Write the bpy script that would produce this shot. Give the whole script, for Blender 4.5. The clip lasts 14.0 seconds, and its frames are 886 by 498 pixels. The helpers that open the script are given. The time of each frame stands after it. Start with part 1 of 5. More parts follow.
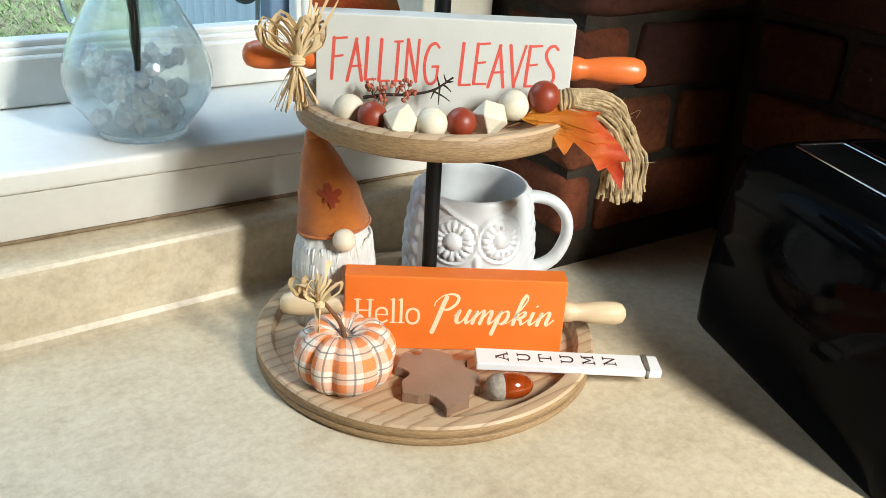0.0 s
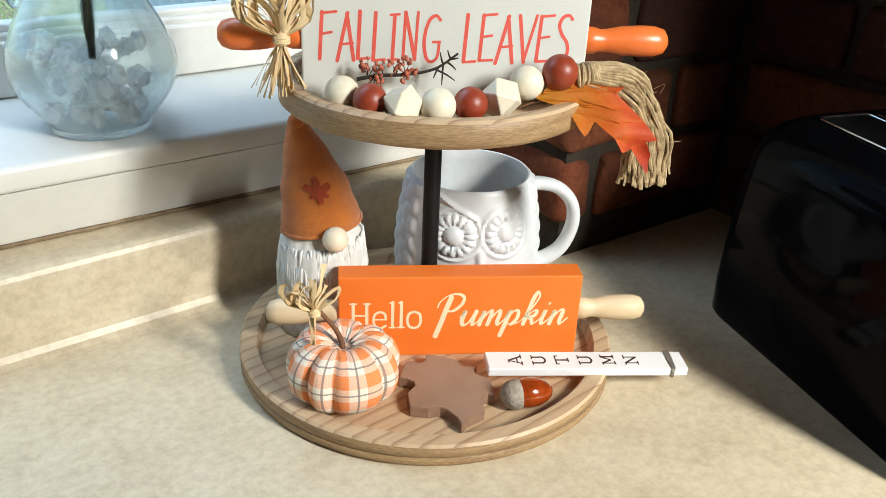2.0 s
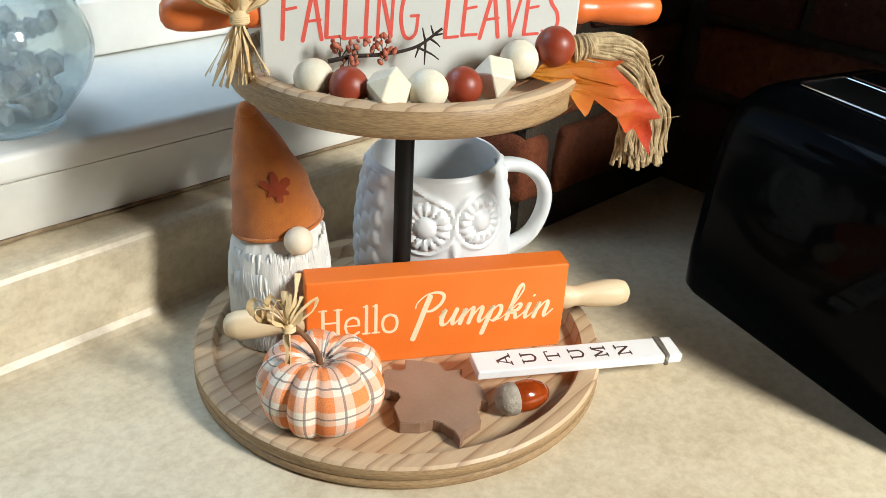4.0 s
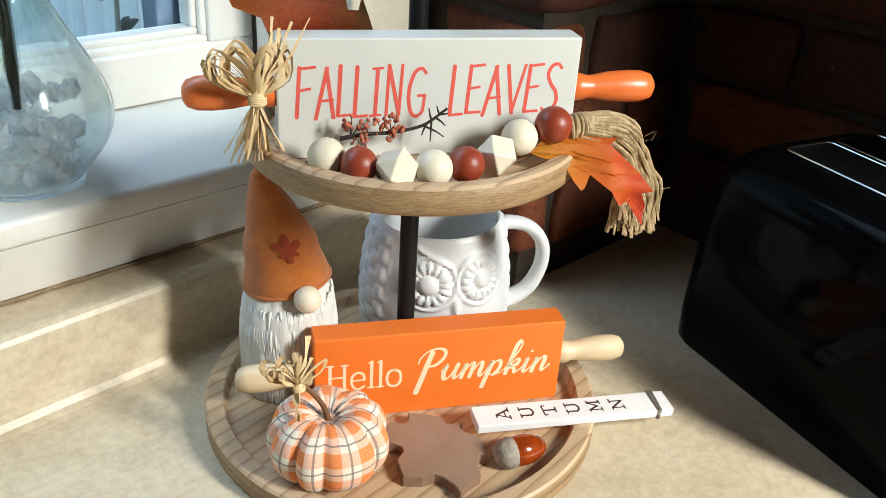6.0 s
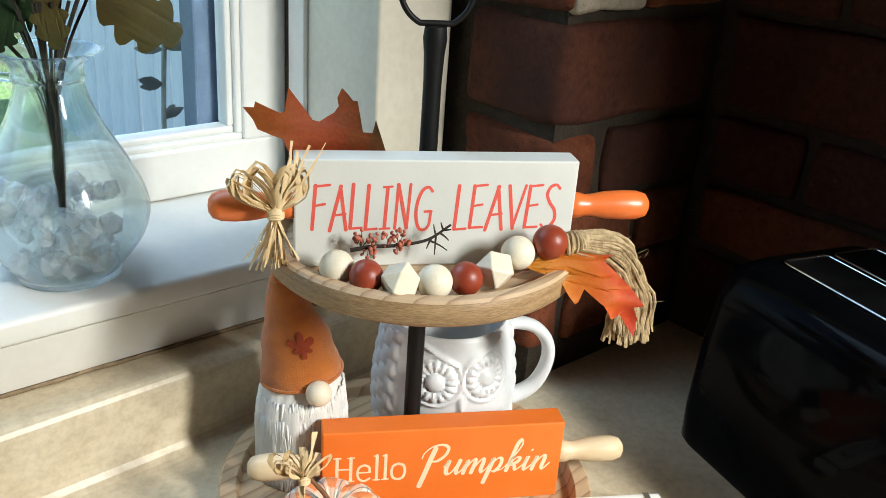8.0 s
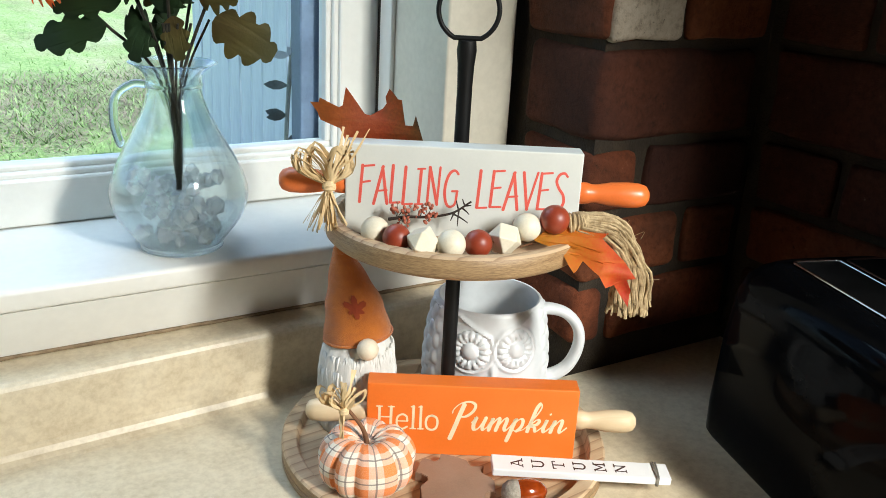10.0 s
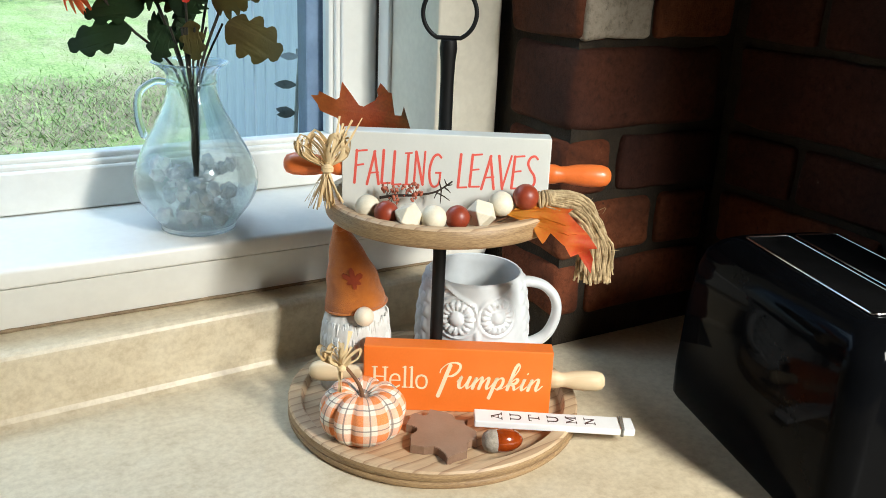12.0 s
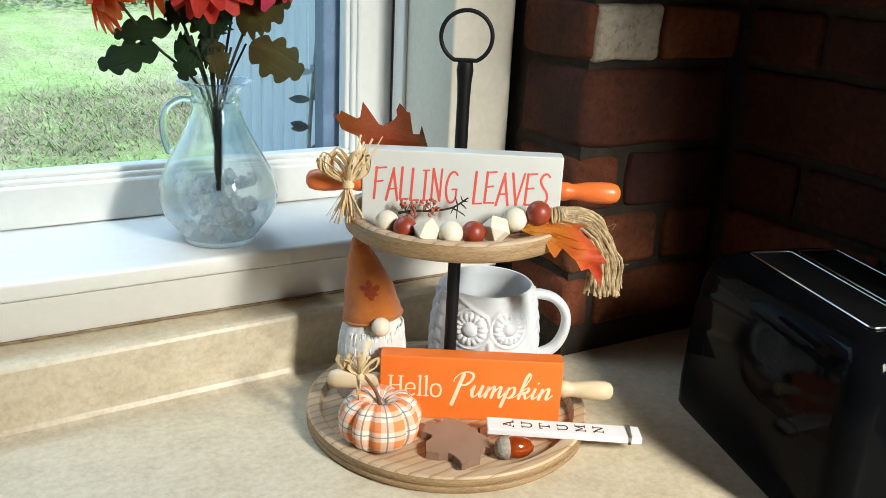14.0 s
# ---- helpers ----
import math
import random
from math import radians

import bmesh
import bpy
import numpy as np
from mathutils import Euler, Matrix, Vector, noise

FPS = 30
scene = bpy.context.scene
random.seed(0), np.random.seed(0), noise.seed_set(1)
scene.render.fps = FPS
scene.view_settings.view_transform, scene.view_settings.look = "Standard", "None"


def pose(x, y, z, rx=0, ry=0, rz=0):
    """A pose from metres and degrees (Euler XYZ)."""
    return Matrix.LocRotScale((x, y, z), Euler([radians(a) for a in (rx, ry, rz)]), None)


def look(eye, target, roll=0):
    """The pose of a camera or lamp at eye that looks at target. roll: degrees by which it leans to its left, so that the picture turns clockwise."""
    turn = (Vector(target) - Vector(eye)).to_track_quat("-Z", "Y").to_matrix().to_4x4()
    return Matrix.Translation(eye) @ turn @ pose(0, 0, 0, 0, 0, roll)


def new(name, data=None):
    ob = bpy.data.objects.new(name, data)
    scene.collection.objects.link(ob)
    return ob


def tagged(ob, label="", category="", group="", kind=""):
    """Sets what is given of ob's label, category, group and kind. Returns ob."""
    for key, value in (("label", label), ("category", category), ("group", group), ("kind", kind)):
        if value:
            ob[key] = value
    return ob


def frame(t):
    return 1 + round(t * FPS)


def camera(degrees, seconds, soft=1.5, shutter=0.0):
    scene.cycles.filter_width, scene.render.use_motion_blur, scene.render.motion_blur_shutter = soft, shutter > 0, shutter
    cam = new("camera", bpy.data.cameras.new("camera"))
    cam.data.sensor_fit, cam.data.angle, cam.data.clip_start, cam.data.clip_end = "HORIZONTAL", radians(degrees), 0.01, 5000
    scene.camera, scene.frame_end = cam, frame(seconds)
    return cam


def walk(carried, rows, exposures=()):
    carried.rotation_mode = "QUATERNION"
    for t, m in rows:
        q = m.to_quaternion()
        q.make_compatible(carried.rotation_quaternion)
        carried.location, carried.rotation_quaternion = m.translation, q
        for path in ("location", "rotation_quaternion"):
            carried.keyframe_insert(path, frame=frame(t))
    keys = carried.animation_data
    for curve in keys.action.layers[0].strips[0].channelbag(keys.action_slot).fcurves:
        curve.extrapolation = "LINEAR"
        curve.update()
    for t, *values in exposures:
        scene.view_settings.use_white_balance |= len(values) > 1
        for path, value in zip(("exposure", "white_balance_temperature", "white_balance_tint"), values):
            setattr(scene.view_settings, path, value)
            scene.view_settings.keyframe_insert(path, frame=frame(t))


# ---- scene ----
cam = camera(53.23, 14.0, soft=0.85)
ROWS = [
    (0, -0.3086, -0.4825, 0.3584, -33.541, -26.044, 3.419),
    (0.5, -0.3047, -0.4707, 0.3594, -33.864, -25.904, 3.156),
    (1, -0.3062, -0.4641, 0.3563, -34.080, -25.923, 2.779),
    (1.5, -0.3051, -0.4512, 0.3467, -34.687, -26.104, 2.428),
    (2, -0.3040, -0.4197, 0.3372, -36.881, -26.784, 2.631),
    (2.5, -0.3021, -0.3816, 0.3355, -40.440, -27.883, 1.756),
    (3, -0.3054, -0.3472, 0.3236, -44.234, -28.299, 2.300),
    (5.5, -0.3168, -0.3427, 0.3500, -45.514, -28.908, 3.633),
    (6, -0.3206, -0.3473, 0.3616, -45.233, -27.663, 3.701),
    (6.5, -0.3215, -0.3494, 0.3704, -45.005, -26.416, 3.776),
    (7, -0.3234, -0.3507, 0.3746, -44.959, -25.481, 3.812),
    (7.5, -0.3252, -0.3536, 0.3827, -44.898, -24.155, 3.973),
    (8, -0.3206, -0.3732, 0.3969, -42.147, -23.489, 4.179),
    (10.5, -0.3340, -0.5376, 0.3822, -31.075, -19.344, 2.888),
    (11, -0.3431, -0.5590, 0.3832, -30.882, -19.269, 2.770),
    (11.5, -0.3523, -0.5783, 0.3854, -30.846, -19.397, 2.724),
    (12, -0.3507, -0.5911, 0.3915, -30.900, -19.630, 2.546),
    (12.5, -0.3532, -0.5934, 0.3995, -30.851, -19.983, 2.637),
    (13, -0.3613, -0.5957, 0.4042, -30.938, -19.328, 2.752),
    (13.5, -0.3686, -0.6016, 0.4047, -30.863, -19.136, 2.779),
    (14, -0.3730, -0.6073, 0.4030, -30.718, -18.994, 2.856),
]


def heading(yaw, pitch):
    a, b = radians(yaw), radians(pitch)
    return Vector((-math.sin(a) * math.cos(b), math.cos(a) * math.cos(b), math.sin(b)))


walk(cam, [(t, look((x, y, z), Vector((x, y, z)) + heading(a, b), r)) for t, x, y, z, a, b, r in ROWS])

# ---- light ----
world = bpy.data.worlds.new("sky")
scene.world = world
world.use_nodes = True
wn = world.node_tree
sky = wn.nodes.new("ShaderNodeTexSky")
sky.sky_type, sky.sun_disc = "NISHITA", False
sky.sun_elevation, sky.sun_rotation = radians(48), radians(85)
wn.links.new(sky.outputs[0], wn.nodes["Background"].inputs[0])
wn.nodes["Background"].inputs[1].default_value = 0.15
sun = new("sun", bpy.data.lights.new("sun", "SUN"))
sun.data.energy, sun.data.angle, sun.data.color = 4.6, radians(0.6), (1, 0.95, 0.88)
sun.matrix_world = look((3, 0.3, 3.3), (0, 0, 0))
# Daylight in the opening of the window behind the camera.
key = new("window_light", bpy.data.lights.new("window_light", "AREA"))
key.data.energy, key.data.shape, key.data.size, key.data.size_y, key.data.color = 2.95, "RECTANGLE", 0.15, 0.40, (0.99, 0.99, 0.935)
key.matrix_world = look((0.27, -1.25, 0.80), (0.13, -0.15, 0.0))
key.data.spread = radians(80)
# Sky light in the upper part of the kitchen window's opening.
top = new("sky_light", bpy.data.lights.new("sky_light", "AREA"))
top.data.energy, top.data.shape, top.data.size, top.data.size_y, top.data.color = 0.62, "RECTANGLE", 0.55, 0.22, (0.56, 0.78, 1.0)
top.data.spread = radians(115)
top.matrix_world = look((-0.28, 0.268, 0.60), (-0.28, 0.14, 0.10))
scene.view_settings.exposure = 1.22

# ---- materials ----


def nodes_of(name, rough=0.5, metal=0.0):
    m = bpy.data.materials.new(name)
    m.use_nodes = True
    t = m.node_tree
    b = t.nodes["Principled BSDF"]
    b.inputs["Roughness"].default_value, b.inputs["Metallic"].default_value = rough, metal
    return m, t, b


def add(t, kind, **values):
    n = t.nodes.new(kind)
    for k, v in values.items():
        if k in n.inputs:
            n.inputs[k].default_value = v
    return n


def ramp(t, src, stops, ease="LINEAR"):
    r = t.nodes.new("ShaderNodeValToRGB")
    r.color_ramp.interpolation = ease
    e = r.color_ramp.elements
    while len(e) < len(stops):
        e.new(0.5)
    for el, (p, c) in zip(e, stops):
        el.position, el.color = p, (*c, 1) if len(c) == 3 else c
    t.links.new(src, r.inputs[0])
    return r.outputs[0]


def coords(t, scale=(1, 1, 1), rot=(0, 0, 0), kind="Object"):
    c, m = t.nodes.new("ShaderNodeTexCoord"), t.nodes.new("ShaderNodeMapping")
    m.inputs["Scale"].default_value = scale
    m.inputs["Rotation"].default_value = [radians(a) for a in rot]
    t.links.new(c.outputs[kind], m.inputs[0])
    return m.outputs[0]


def noise_of(t, vec, scale, detail=4.0, rough=0.55):
    n = add(t, "ShaderNodeTexNoise", Scale=scale, Detail=detail, Roughness=rough)
    t.links.new(vec, n.inputs["Vector"])
    return n.outputs["Fac"]


def mixed(t, fac, a, b, mode="MIX"):
    m = t.nodes.new("ShaderNodeMix")
    m.data_type, m.blend_type = "RGBA", mode
    for k, v in ((0, fac), (6, a), (7, b)):
        if isinstance(v, (int, float)):
            m.inputs[k].default_value = v
        elif isinstance(v, tuple):
            m.inputs[k].default_value = (*v, 1)
        else:
            t.links.new(v, m.inputs[k])
    return m.outputs[2]


def bumped(t, b, height, strength=0.3, distance=0.001):
    n = add(t, "ShaderNodeBump", Strength=strength, Distance=distance)
    t.links.new(height, n.inputs["Height"])
    t.links.new(n.outputs[0], b.inputs["Normal"])


def surface(name, lo, hi, rough=0.5, metal=0.0, scale=60.0, fine=700.0, bump=0.2, depth=0.0006, stretch=(1, 1, 1), rough_var=0.1, speck=0.1, **extra):
    """Two scales of mottling between two colours, with fine relief."""
    m, t, b = nodes_of(name, rough, metal)
    v = coords(t, stretch)
    big, small = noise_of(t, v, scale), noise_of(t, v, fine, 3)
    c = ramp(t, big, [(0.3, lo), (0.7, hi)])
    c = mixed(t, speck, c, ramp(t, small, [(0.35, tuple(x * 0.6 for x in lo)), (0.65, tuple(min(1, x * 1.15) for x in hi))]))
    t.links.new(c, b.inputs["Base Color"])
    r = t.nodes.new("ShaderNodeMapRange")
    r.inputs["To Min"].default_value, r.inputs["To Max"].default_value = max(0.02, rough - rough_var), min(1, rough + rough_var)
    t.links.new(big, r.inputs[0])
    t.links.new(r.outputs[0], b.inputs["Roughness"])
    bumped(t, b, small, bump, depth)
    for k, val in extra.items():
        b.inputs[k.replace("_", " ")].default_value = val
    return m


def wood(name, dark, mid, light, along=0.0, rings=34.0, rough=0.5):
    """Straight boards' grain, which runs along the given azimuth."""
    m, t, b = nodes_of(name, rough)
    v = coords(t, (1, 1, 1), (0, 0, -along))
    st = t.nodes.new("ShaderNodeVectorMath")
    st.operation = "MULTIPLY"
    st.inputs[1].default_value = (0.12, 1, 0.5)
    t.links.new(v, st.inputs[0])
    warp = noise_of(t, st.outputs[0], 14, 2)
    w = t.nodes.new("ShaderNodeTexWave")
    w.wave_type, w.bands_direction, w.wave_profile = "BANDS", "Y", "SAW"
    for k, val in (("Scale", rings), ("Distortion", 7.0), ("Detail", 3.0), ("Detail Scale", 0.5)):
        w.inputs[k].default_value = val
    t.links.new(st.outputs[0], w.inputs["Vector"])
    fib = noise_of(t, st.outputs[0], 420, 5, 0.7)
    c = ramp(t, w.outputs["Fac"], [(0.0, light), (0.62, light), (0.84, mid), (0.95, dark), (1.0, mid)])
    c = mixed(t, 0.3, c, ramp(t, fib, [(0.3, dark), (0.7, light)]))
    c = mixed(t, 0.22, c, ramp(t, warp, [(0.35, mid), (0.65, light)]))
    t.links.new(c, b.inputs["Base Color"])
    bumped(t, b, fib, 0.25, 0.0006)
    return m


LAMINATE, lt, lb = nodes_of("laminate", 0.40)
lv = coords(lt)
l1, l2, l3 = noise_of(lt, lv, 26, 6, 0.65), noise_of(lt, lv, 150, 5, 0.7), noise_of(lt, lv, 6, 3)
lc = ramp(lt, l1, [(0.3, (0.41, 0.32, 0.195)), (0.5, (0.63, 0.53, 0.365)), (0.75, (0.73, 0.65, 0.49))])
lc = mixed(lt, 0.42, lc, ramp(lt, l2, [(0.36, (0.36, 0.27, 0.165)), (0.6, (0.71, 0.62, 0.45))]))
lc = mixed(lt, 0.3, lc, ramp(lt, l3, [(0.3, (0.57, 0.465, 0.315)), (0.7, (0.69, 0.605, 0.455))]))
lt.links.new(lc, lb.inputs["Base Color"])
bumped(lt, lb, l2, 0.06, 0.0004)

WHITE_PAINT = surface("white_paint", (0.755, 0.745, 0.69), (0.80, 0.795, 0.745), 0.42, scale=9, speck=0.05, fine=120, bump=0.12, depth=0.0008)
CREAM_WALL = surface("cream_wall_paint", (0.62, 0.58, 0.47), (0.70, 0.66, 0.55), 0.6, scale=12, fine=160, bump=0.2, depth=0.001)
# Unseen room surfaces: colours set very dark so little light bounces back.
CEILING = surface("ceiling_low_bounce", (0.12, 0.11, 0.1), (0.16, 0.15, 0.135), 0.8, scale=4, fine=60)
ROOM = surface("room_low_bounce", (0.09, 0.075, 0.06), (0.12, 0.1, 0.08), 0.8, scale=4, fine=60)
FLOORING = surface("floor_vinyl", (0.22, 0.15, 0.09), (0.3, 0.21, 0.13), 0.5, scale=6, fine=80)
CAULK = surface("grimy_caulk", (0.16, 0.11, 0.06), (0.34, 0.25, 0.15), 0.8, scale=90, fine=500)
MORTAR = surface("dark_mortar", (0.016, 0.011, 0.006), (0.045, 0.031, 0.017), 0.95, scale=70, fine=500, bump=0.7, depth=0.003)


def brick_material(name, lo, hi, pits=0.8):
    """Old fired clay: cloudy colour, dark pits and scattered lime."""
    m, t, b = nodes_of(name, 0.85)
    v = coords(t)
    info = t.nodes.new("ShaderNodeObjectInfo")
    shift = t.nodes.new("ShaderNodeVectorMath")
    shift.operation = "ADD"
    t.links.new(v, shift.inputs[0])
    t.links.new(info.outputs["Random"], shift.inputs[1])
    v = shift.outputs[0]
    big, small, grit = noise_of(t, v, 26, 6, 0.7), noise_of(t, v, 150, 7, 0.75), noise_of(t, v, 900, 2)
    cloud = noise_of(t, v, 13, 3, 0.5)
    c = ramp(t, big, [(0.3, lo), (0.5, tuple((x + y) / 2 for x, y in zip(lo, hi))), (0.68, hi)])
    c = mixed(t, 0.45, c, ramp(t, small, [(0.33, tuple(x * 0.25 for x in lo)), (0.5, hi), (0.72, tuple(min(1, x * 1.4 + 0.02) for x in hi))]))
    c = mixed(t, ramp(t, cloud, [(0.45, (0, 0, 0)), (0.62, (0.55, 0.55, 0.55))]), c, tuple(x * y for x, y in zip(lo, (0.45, 0.6, 0.8))))
    c = mixed(t, ramp(t, small, [(0.66, (0, 0, 0)), (0.76, (0.5, 0.5, 0.5))]), c, (0.42, 0.34, 0.24))
    hole = noise_of(t, v, 170, 4, 0.6)
    pit = ramp(t, hole, [(0.25, (0.9, 0.9, 0.9)), (0.31, (0, 0, 0))])
    c = mixed(t, pit, c, (0.012, 0.007, 0.006))
    tone = ramp(t, info.outputs["Random"], [(0, (0.62, 0.6, 0.66)), (0.5, (1, 1, 1)), (1, (0.8, 0.7, 0.72))])
    c = mixed(t, 1.0, c, tone, "MULTIPLY")
    t.links.new(c, b.inputs["Base Color"])
    b.inputs["Specular IOR Level"].default_value = 0.25
    h = mixed(t, 0.35, small, grit)
    h = mixed(t, pit, h, (0, 0, 0))
    bumped(t, b, h, pits, 0.003)
    return m


BRICK = brick_material("red_brick", (0.085, 0.024, 0.010), (0.205, 0.062, 0.022))
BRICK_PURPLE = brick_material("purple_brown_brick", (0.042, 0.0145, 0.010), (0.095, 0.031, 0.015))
BRICK_WHITE = brick_material("limewashed_brick", (0.40, 0.34, 0.23), (0.60, 0.53, 0.39), 0.5)

TRAY_WOOD = wood("paulownia_tray_wood", (0.20, 0.11, 0.055), (0.43, 0.275, 0.155), (0.60, 0.435, 0.27), along=6, rings=30)
RIM_WOOD = surface("bent_wood_edge", (0.23, 0.135, 0.065), (0.41, 0.27, 0.135), 0.48, scale=30, fine=240, bump=0.25, stretch=(1, 1, 9), speck=0.4)
PIN_WOOD = wood("bare_pin_wood", (0.55, 0.40, 0.23), (0.66, 0.51, 0.32), (0.72, 0.58, 0.38), along=0, rings=12)
BLACK_IRON = surface("black_powder_coat", (0.004, 0.004, 0.004), (0.008, 0.008, 0.008), 0.5, scale=50, fine=900, bump=0.1, Specular_IOR_Level=0.2)
SIGN_WHITE = surface("matt_white_sign_paint", (0.61, 0.625, 0.585), (0.66, 0.67, 0.63), 0.55, scale=30, fine=500, bump=0.1, speck=0.03)
SIGN_ORANGE = surface("matt_orange_sign_paint", (0.80, 0.17, 0.018), (0.84, 0.195, 0.025), 0.5, scale=30, fine=500, bump=0.1, speck=0.04)
HANDLE_ORANGE = surface("glossy_orange_paint", (0.72, 0.15, 0.03), (0.78, 0.18, 0.04), 0.34, scale=50, fine=600, bump=0.08)
INK_RED = surface("coral_red_ink", (0.70, 0.085, 0.06), (0.76, 0.12, 0.085), 0.6, scale=200, fine=900)
INK_CREAM = surface("cream_ink", (0.80, 0.68, 0.44), (0.84, 0.73, 0.5), 0.6, scale=200, fine=900)
INK_DARK = surface("dark_brown_ink", (0.05, 0.022, 0.02), (0.075, 0.035, 0.03), 0.6, scale=300, fine=900)
RAFFIA = surface("dry_raffia", (0.58, 0.40, 0.19), (0.79, 0.62, 0.37), 0.6, scale=90, fine=1500, bump=0.15, stretch=(1, 1, 0.5))
JUTE = surface("jute_twine", (0.24, 0.16, 0.075), (0.58, 0.44, 0.25), 0.85, scale=260, fine=1800, bump=0.6, depth=0.001)
BEAD_CREAM = surface("cream_wood_bead", (0.70, 0.63, 0.47), (0.78, 0.71, 0.56), 0.5, scale=60, fine=700, bump=0.1)
BEAD_RUST = surface("rust_painted_bead", (0.22, 0.030, 0.011), (0.29, 0.044, 0.016), 0.42, scale=60, fine=700, bump=0.1)
MUG_GLAZE = surface("white_stoneware_glaze", (0.63, 0.665, 0.675), (0.69, 0.715, 0.72), 0.40, scale=18, fine=120, bump=0.05, rough_var=0.04)
FELT = surface("orange_felt", (0.42, 0.108, 0.008), (0.55, 0.16, 0.013), 0.95, scale=160, fine=1600, bump=0.8, depth=0.0012, Sheen_Weight=0.35)
FELT_LEAF = surface("rust_felt", (0.24, 0.032, 0.008), (0.32, 0.05, 0.012), 0.95, scale=160, fine=1600, bump=0.6)
BEARD = surface("white_faux_fur", (0.60, 0.59, 0.55), (0.72, 0.71, 0.675), 0.9, Specular_IOR_Level=0.15, speck=0.05, scale=240, fine=1400, bump=0.3, depth=0.0006, stretch=(1, 1, 0.12))
NOSE = surface("pale_wood_nose", (0.70, 0.60, 0.45), (0.76, 0.67, 0.52), 0.5, scale=60, fine=600)
STEM = surface("brown_stem", (0.12, 0.05, 0.02), (0.22, 0.1, 0.045), 0.7, scale=300, fine=1500)
MDF = surface("brown_painted_mdf", (0.265, 0.17, 0.115), (0.325, 0.215, 0.15), 0.42, scale=50, fine=900, bump=0.12)
MDF_EDGE = surface("raw_mdf_edge", (0.20, 0.11, 0.065), (0.27, 0.16, 0.1), 0.7, scale=120, fine=900)
ACORN_NUT = surface("varnished_acorn", (0.12, 0.014, 0.003), (0.34, 0.052, 0.006), 0.12, scale=55, fine=400, bump=0.08, Coat_Weight=0.6)
ACORN_CAP = surface("grey_acorn_cap", (0.26, 0.22, 0.17), (0.42, 0.37, 0.30), 0.8, scale=300, fine=900, bump=0.6, depth=0.001)
STICK_WHITE = surface("satin_white_stick", (0.78, 0.78, 0.78), (0.82, 0.82, 0.81), 0.32, scale=40, fine=500, bump=0.03, speck=0.02)
WIRE = surface("galvanised_wire", (0.30, 0.29, 0.26), (0.42, 0.4, 0.36), 0.45, 0.7, scale=300, fine=900)
TWIG = surface("dark_twig", (0.018, 0.011, 0.008), (0.04, 0.024, 0.015), 0.7, scale=300, fine=1200)
BERRY = surface("dusty_coral_berry", (0.28, 0.050, 0.025), (0.50, 0.15, 0.085), 0.55, scale=300, fine=1200)
TOASTER = surface("gloss_black_toaster", (0.002, 0.0022, 0.0026), (0.003, 0.0033, 0.004), 0.06, scale=20, fine=300, bump=0.0, rough_var=0.02, IOR=1.11)
# Near-black that paints the depth shade of the bread slots.
TOASTER_DARK = surface("slot_shade_black", (0.002, 0.002, 0.002), (0.005, 0.005, 0.005), 0.8, Specular_IOR_Level=0.05)
CHROME = surface("chrome_trim", (0.72, 0.72, 0.72), (0.78, 0.78, 0.78), 0.16, 1.0, scale=60, fine=600, bump=0.02, rough_var=0.05)
FLOWER_STEM = surface("dark_flower_stem", (0.012, 0.011, 0.007), (0.035, 0.03, 0.018), 0.6, scale=200, fine=900)
PETAL_ORANGE = surface("orange_silk_petal", (0.80, 0.11, 0.012), (0.88, 0.26, 0.03), 0.6, scale=90, fine=900, bump=0.3)
PETAL_RED = surface("red_silk_petal", (0.68, 0.035, 0.02), (0.8, 0.08, 0.04), 0.6, scale=90, fine=900, bump=0.3)
PETAL_PINK = surface("pink_silk_petal", (0.62, 0.03, 0.09), (0.75, 0.07, 0.16), 0.6, scale=90, fine=900, bump=0.3)
FENCE = surface("blue_grey_fence_paint", (0.58, 0.63, 0.72), (0.76, 0.79, 0.85), 0.75, scale=5, fine=60, bump=0.4, depth=0.004, stretch=(1, 1, 0.25))
OUTER_FRAME = surface("blue_grey_outer_frame", (0.07, 0.10, 0.155), (0.12, 0.16, 0.23), 0.6, scale=20, fine=200)
WEATHERED = surface("weathered_plant_leaf", (0.20, 0.23, 0.24), (0.34, 0.37, 0.38), 0.7, scale=50, fine=400)
PALE_PETAL = surface("pale_plant_leaf", (0.5, 0.55, 0.6), (0.66, 0.7, 0.74), 0.7, scale=50, fine=400)
DRY_BRUSH = surface("dry_brush", (0.14, 0.115, 0.08), (0.31, 0.275, 0.21), 0.85, scale=6, fine=40)
SHRUB = surface("shrub_leaves", (0.12, 0.22, 0.09), (0.34, 0.44, 0.26), 0.7, scale=4, fine=20)
GRASS = surface("grass_blades", (0.12, 0.25, 0.06), (0.30, 0.44, 0.16), 0.7, scale=3, fine=20)


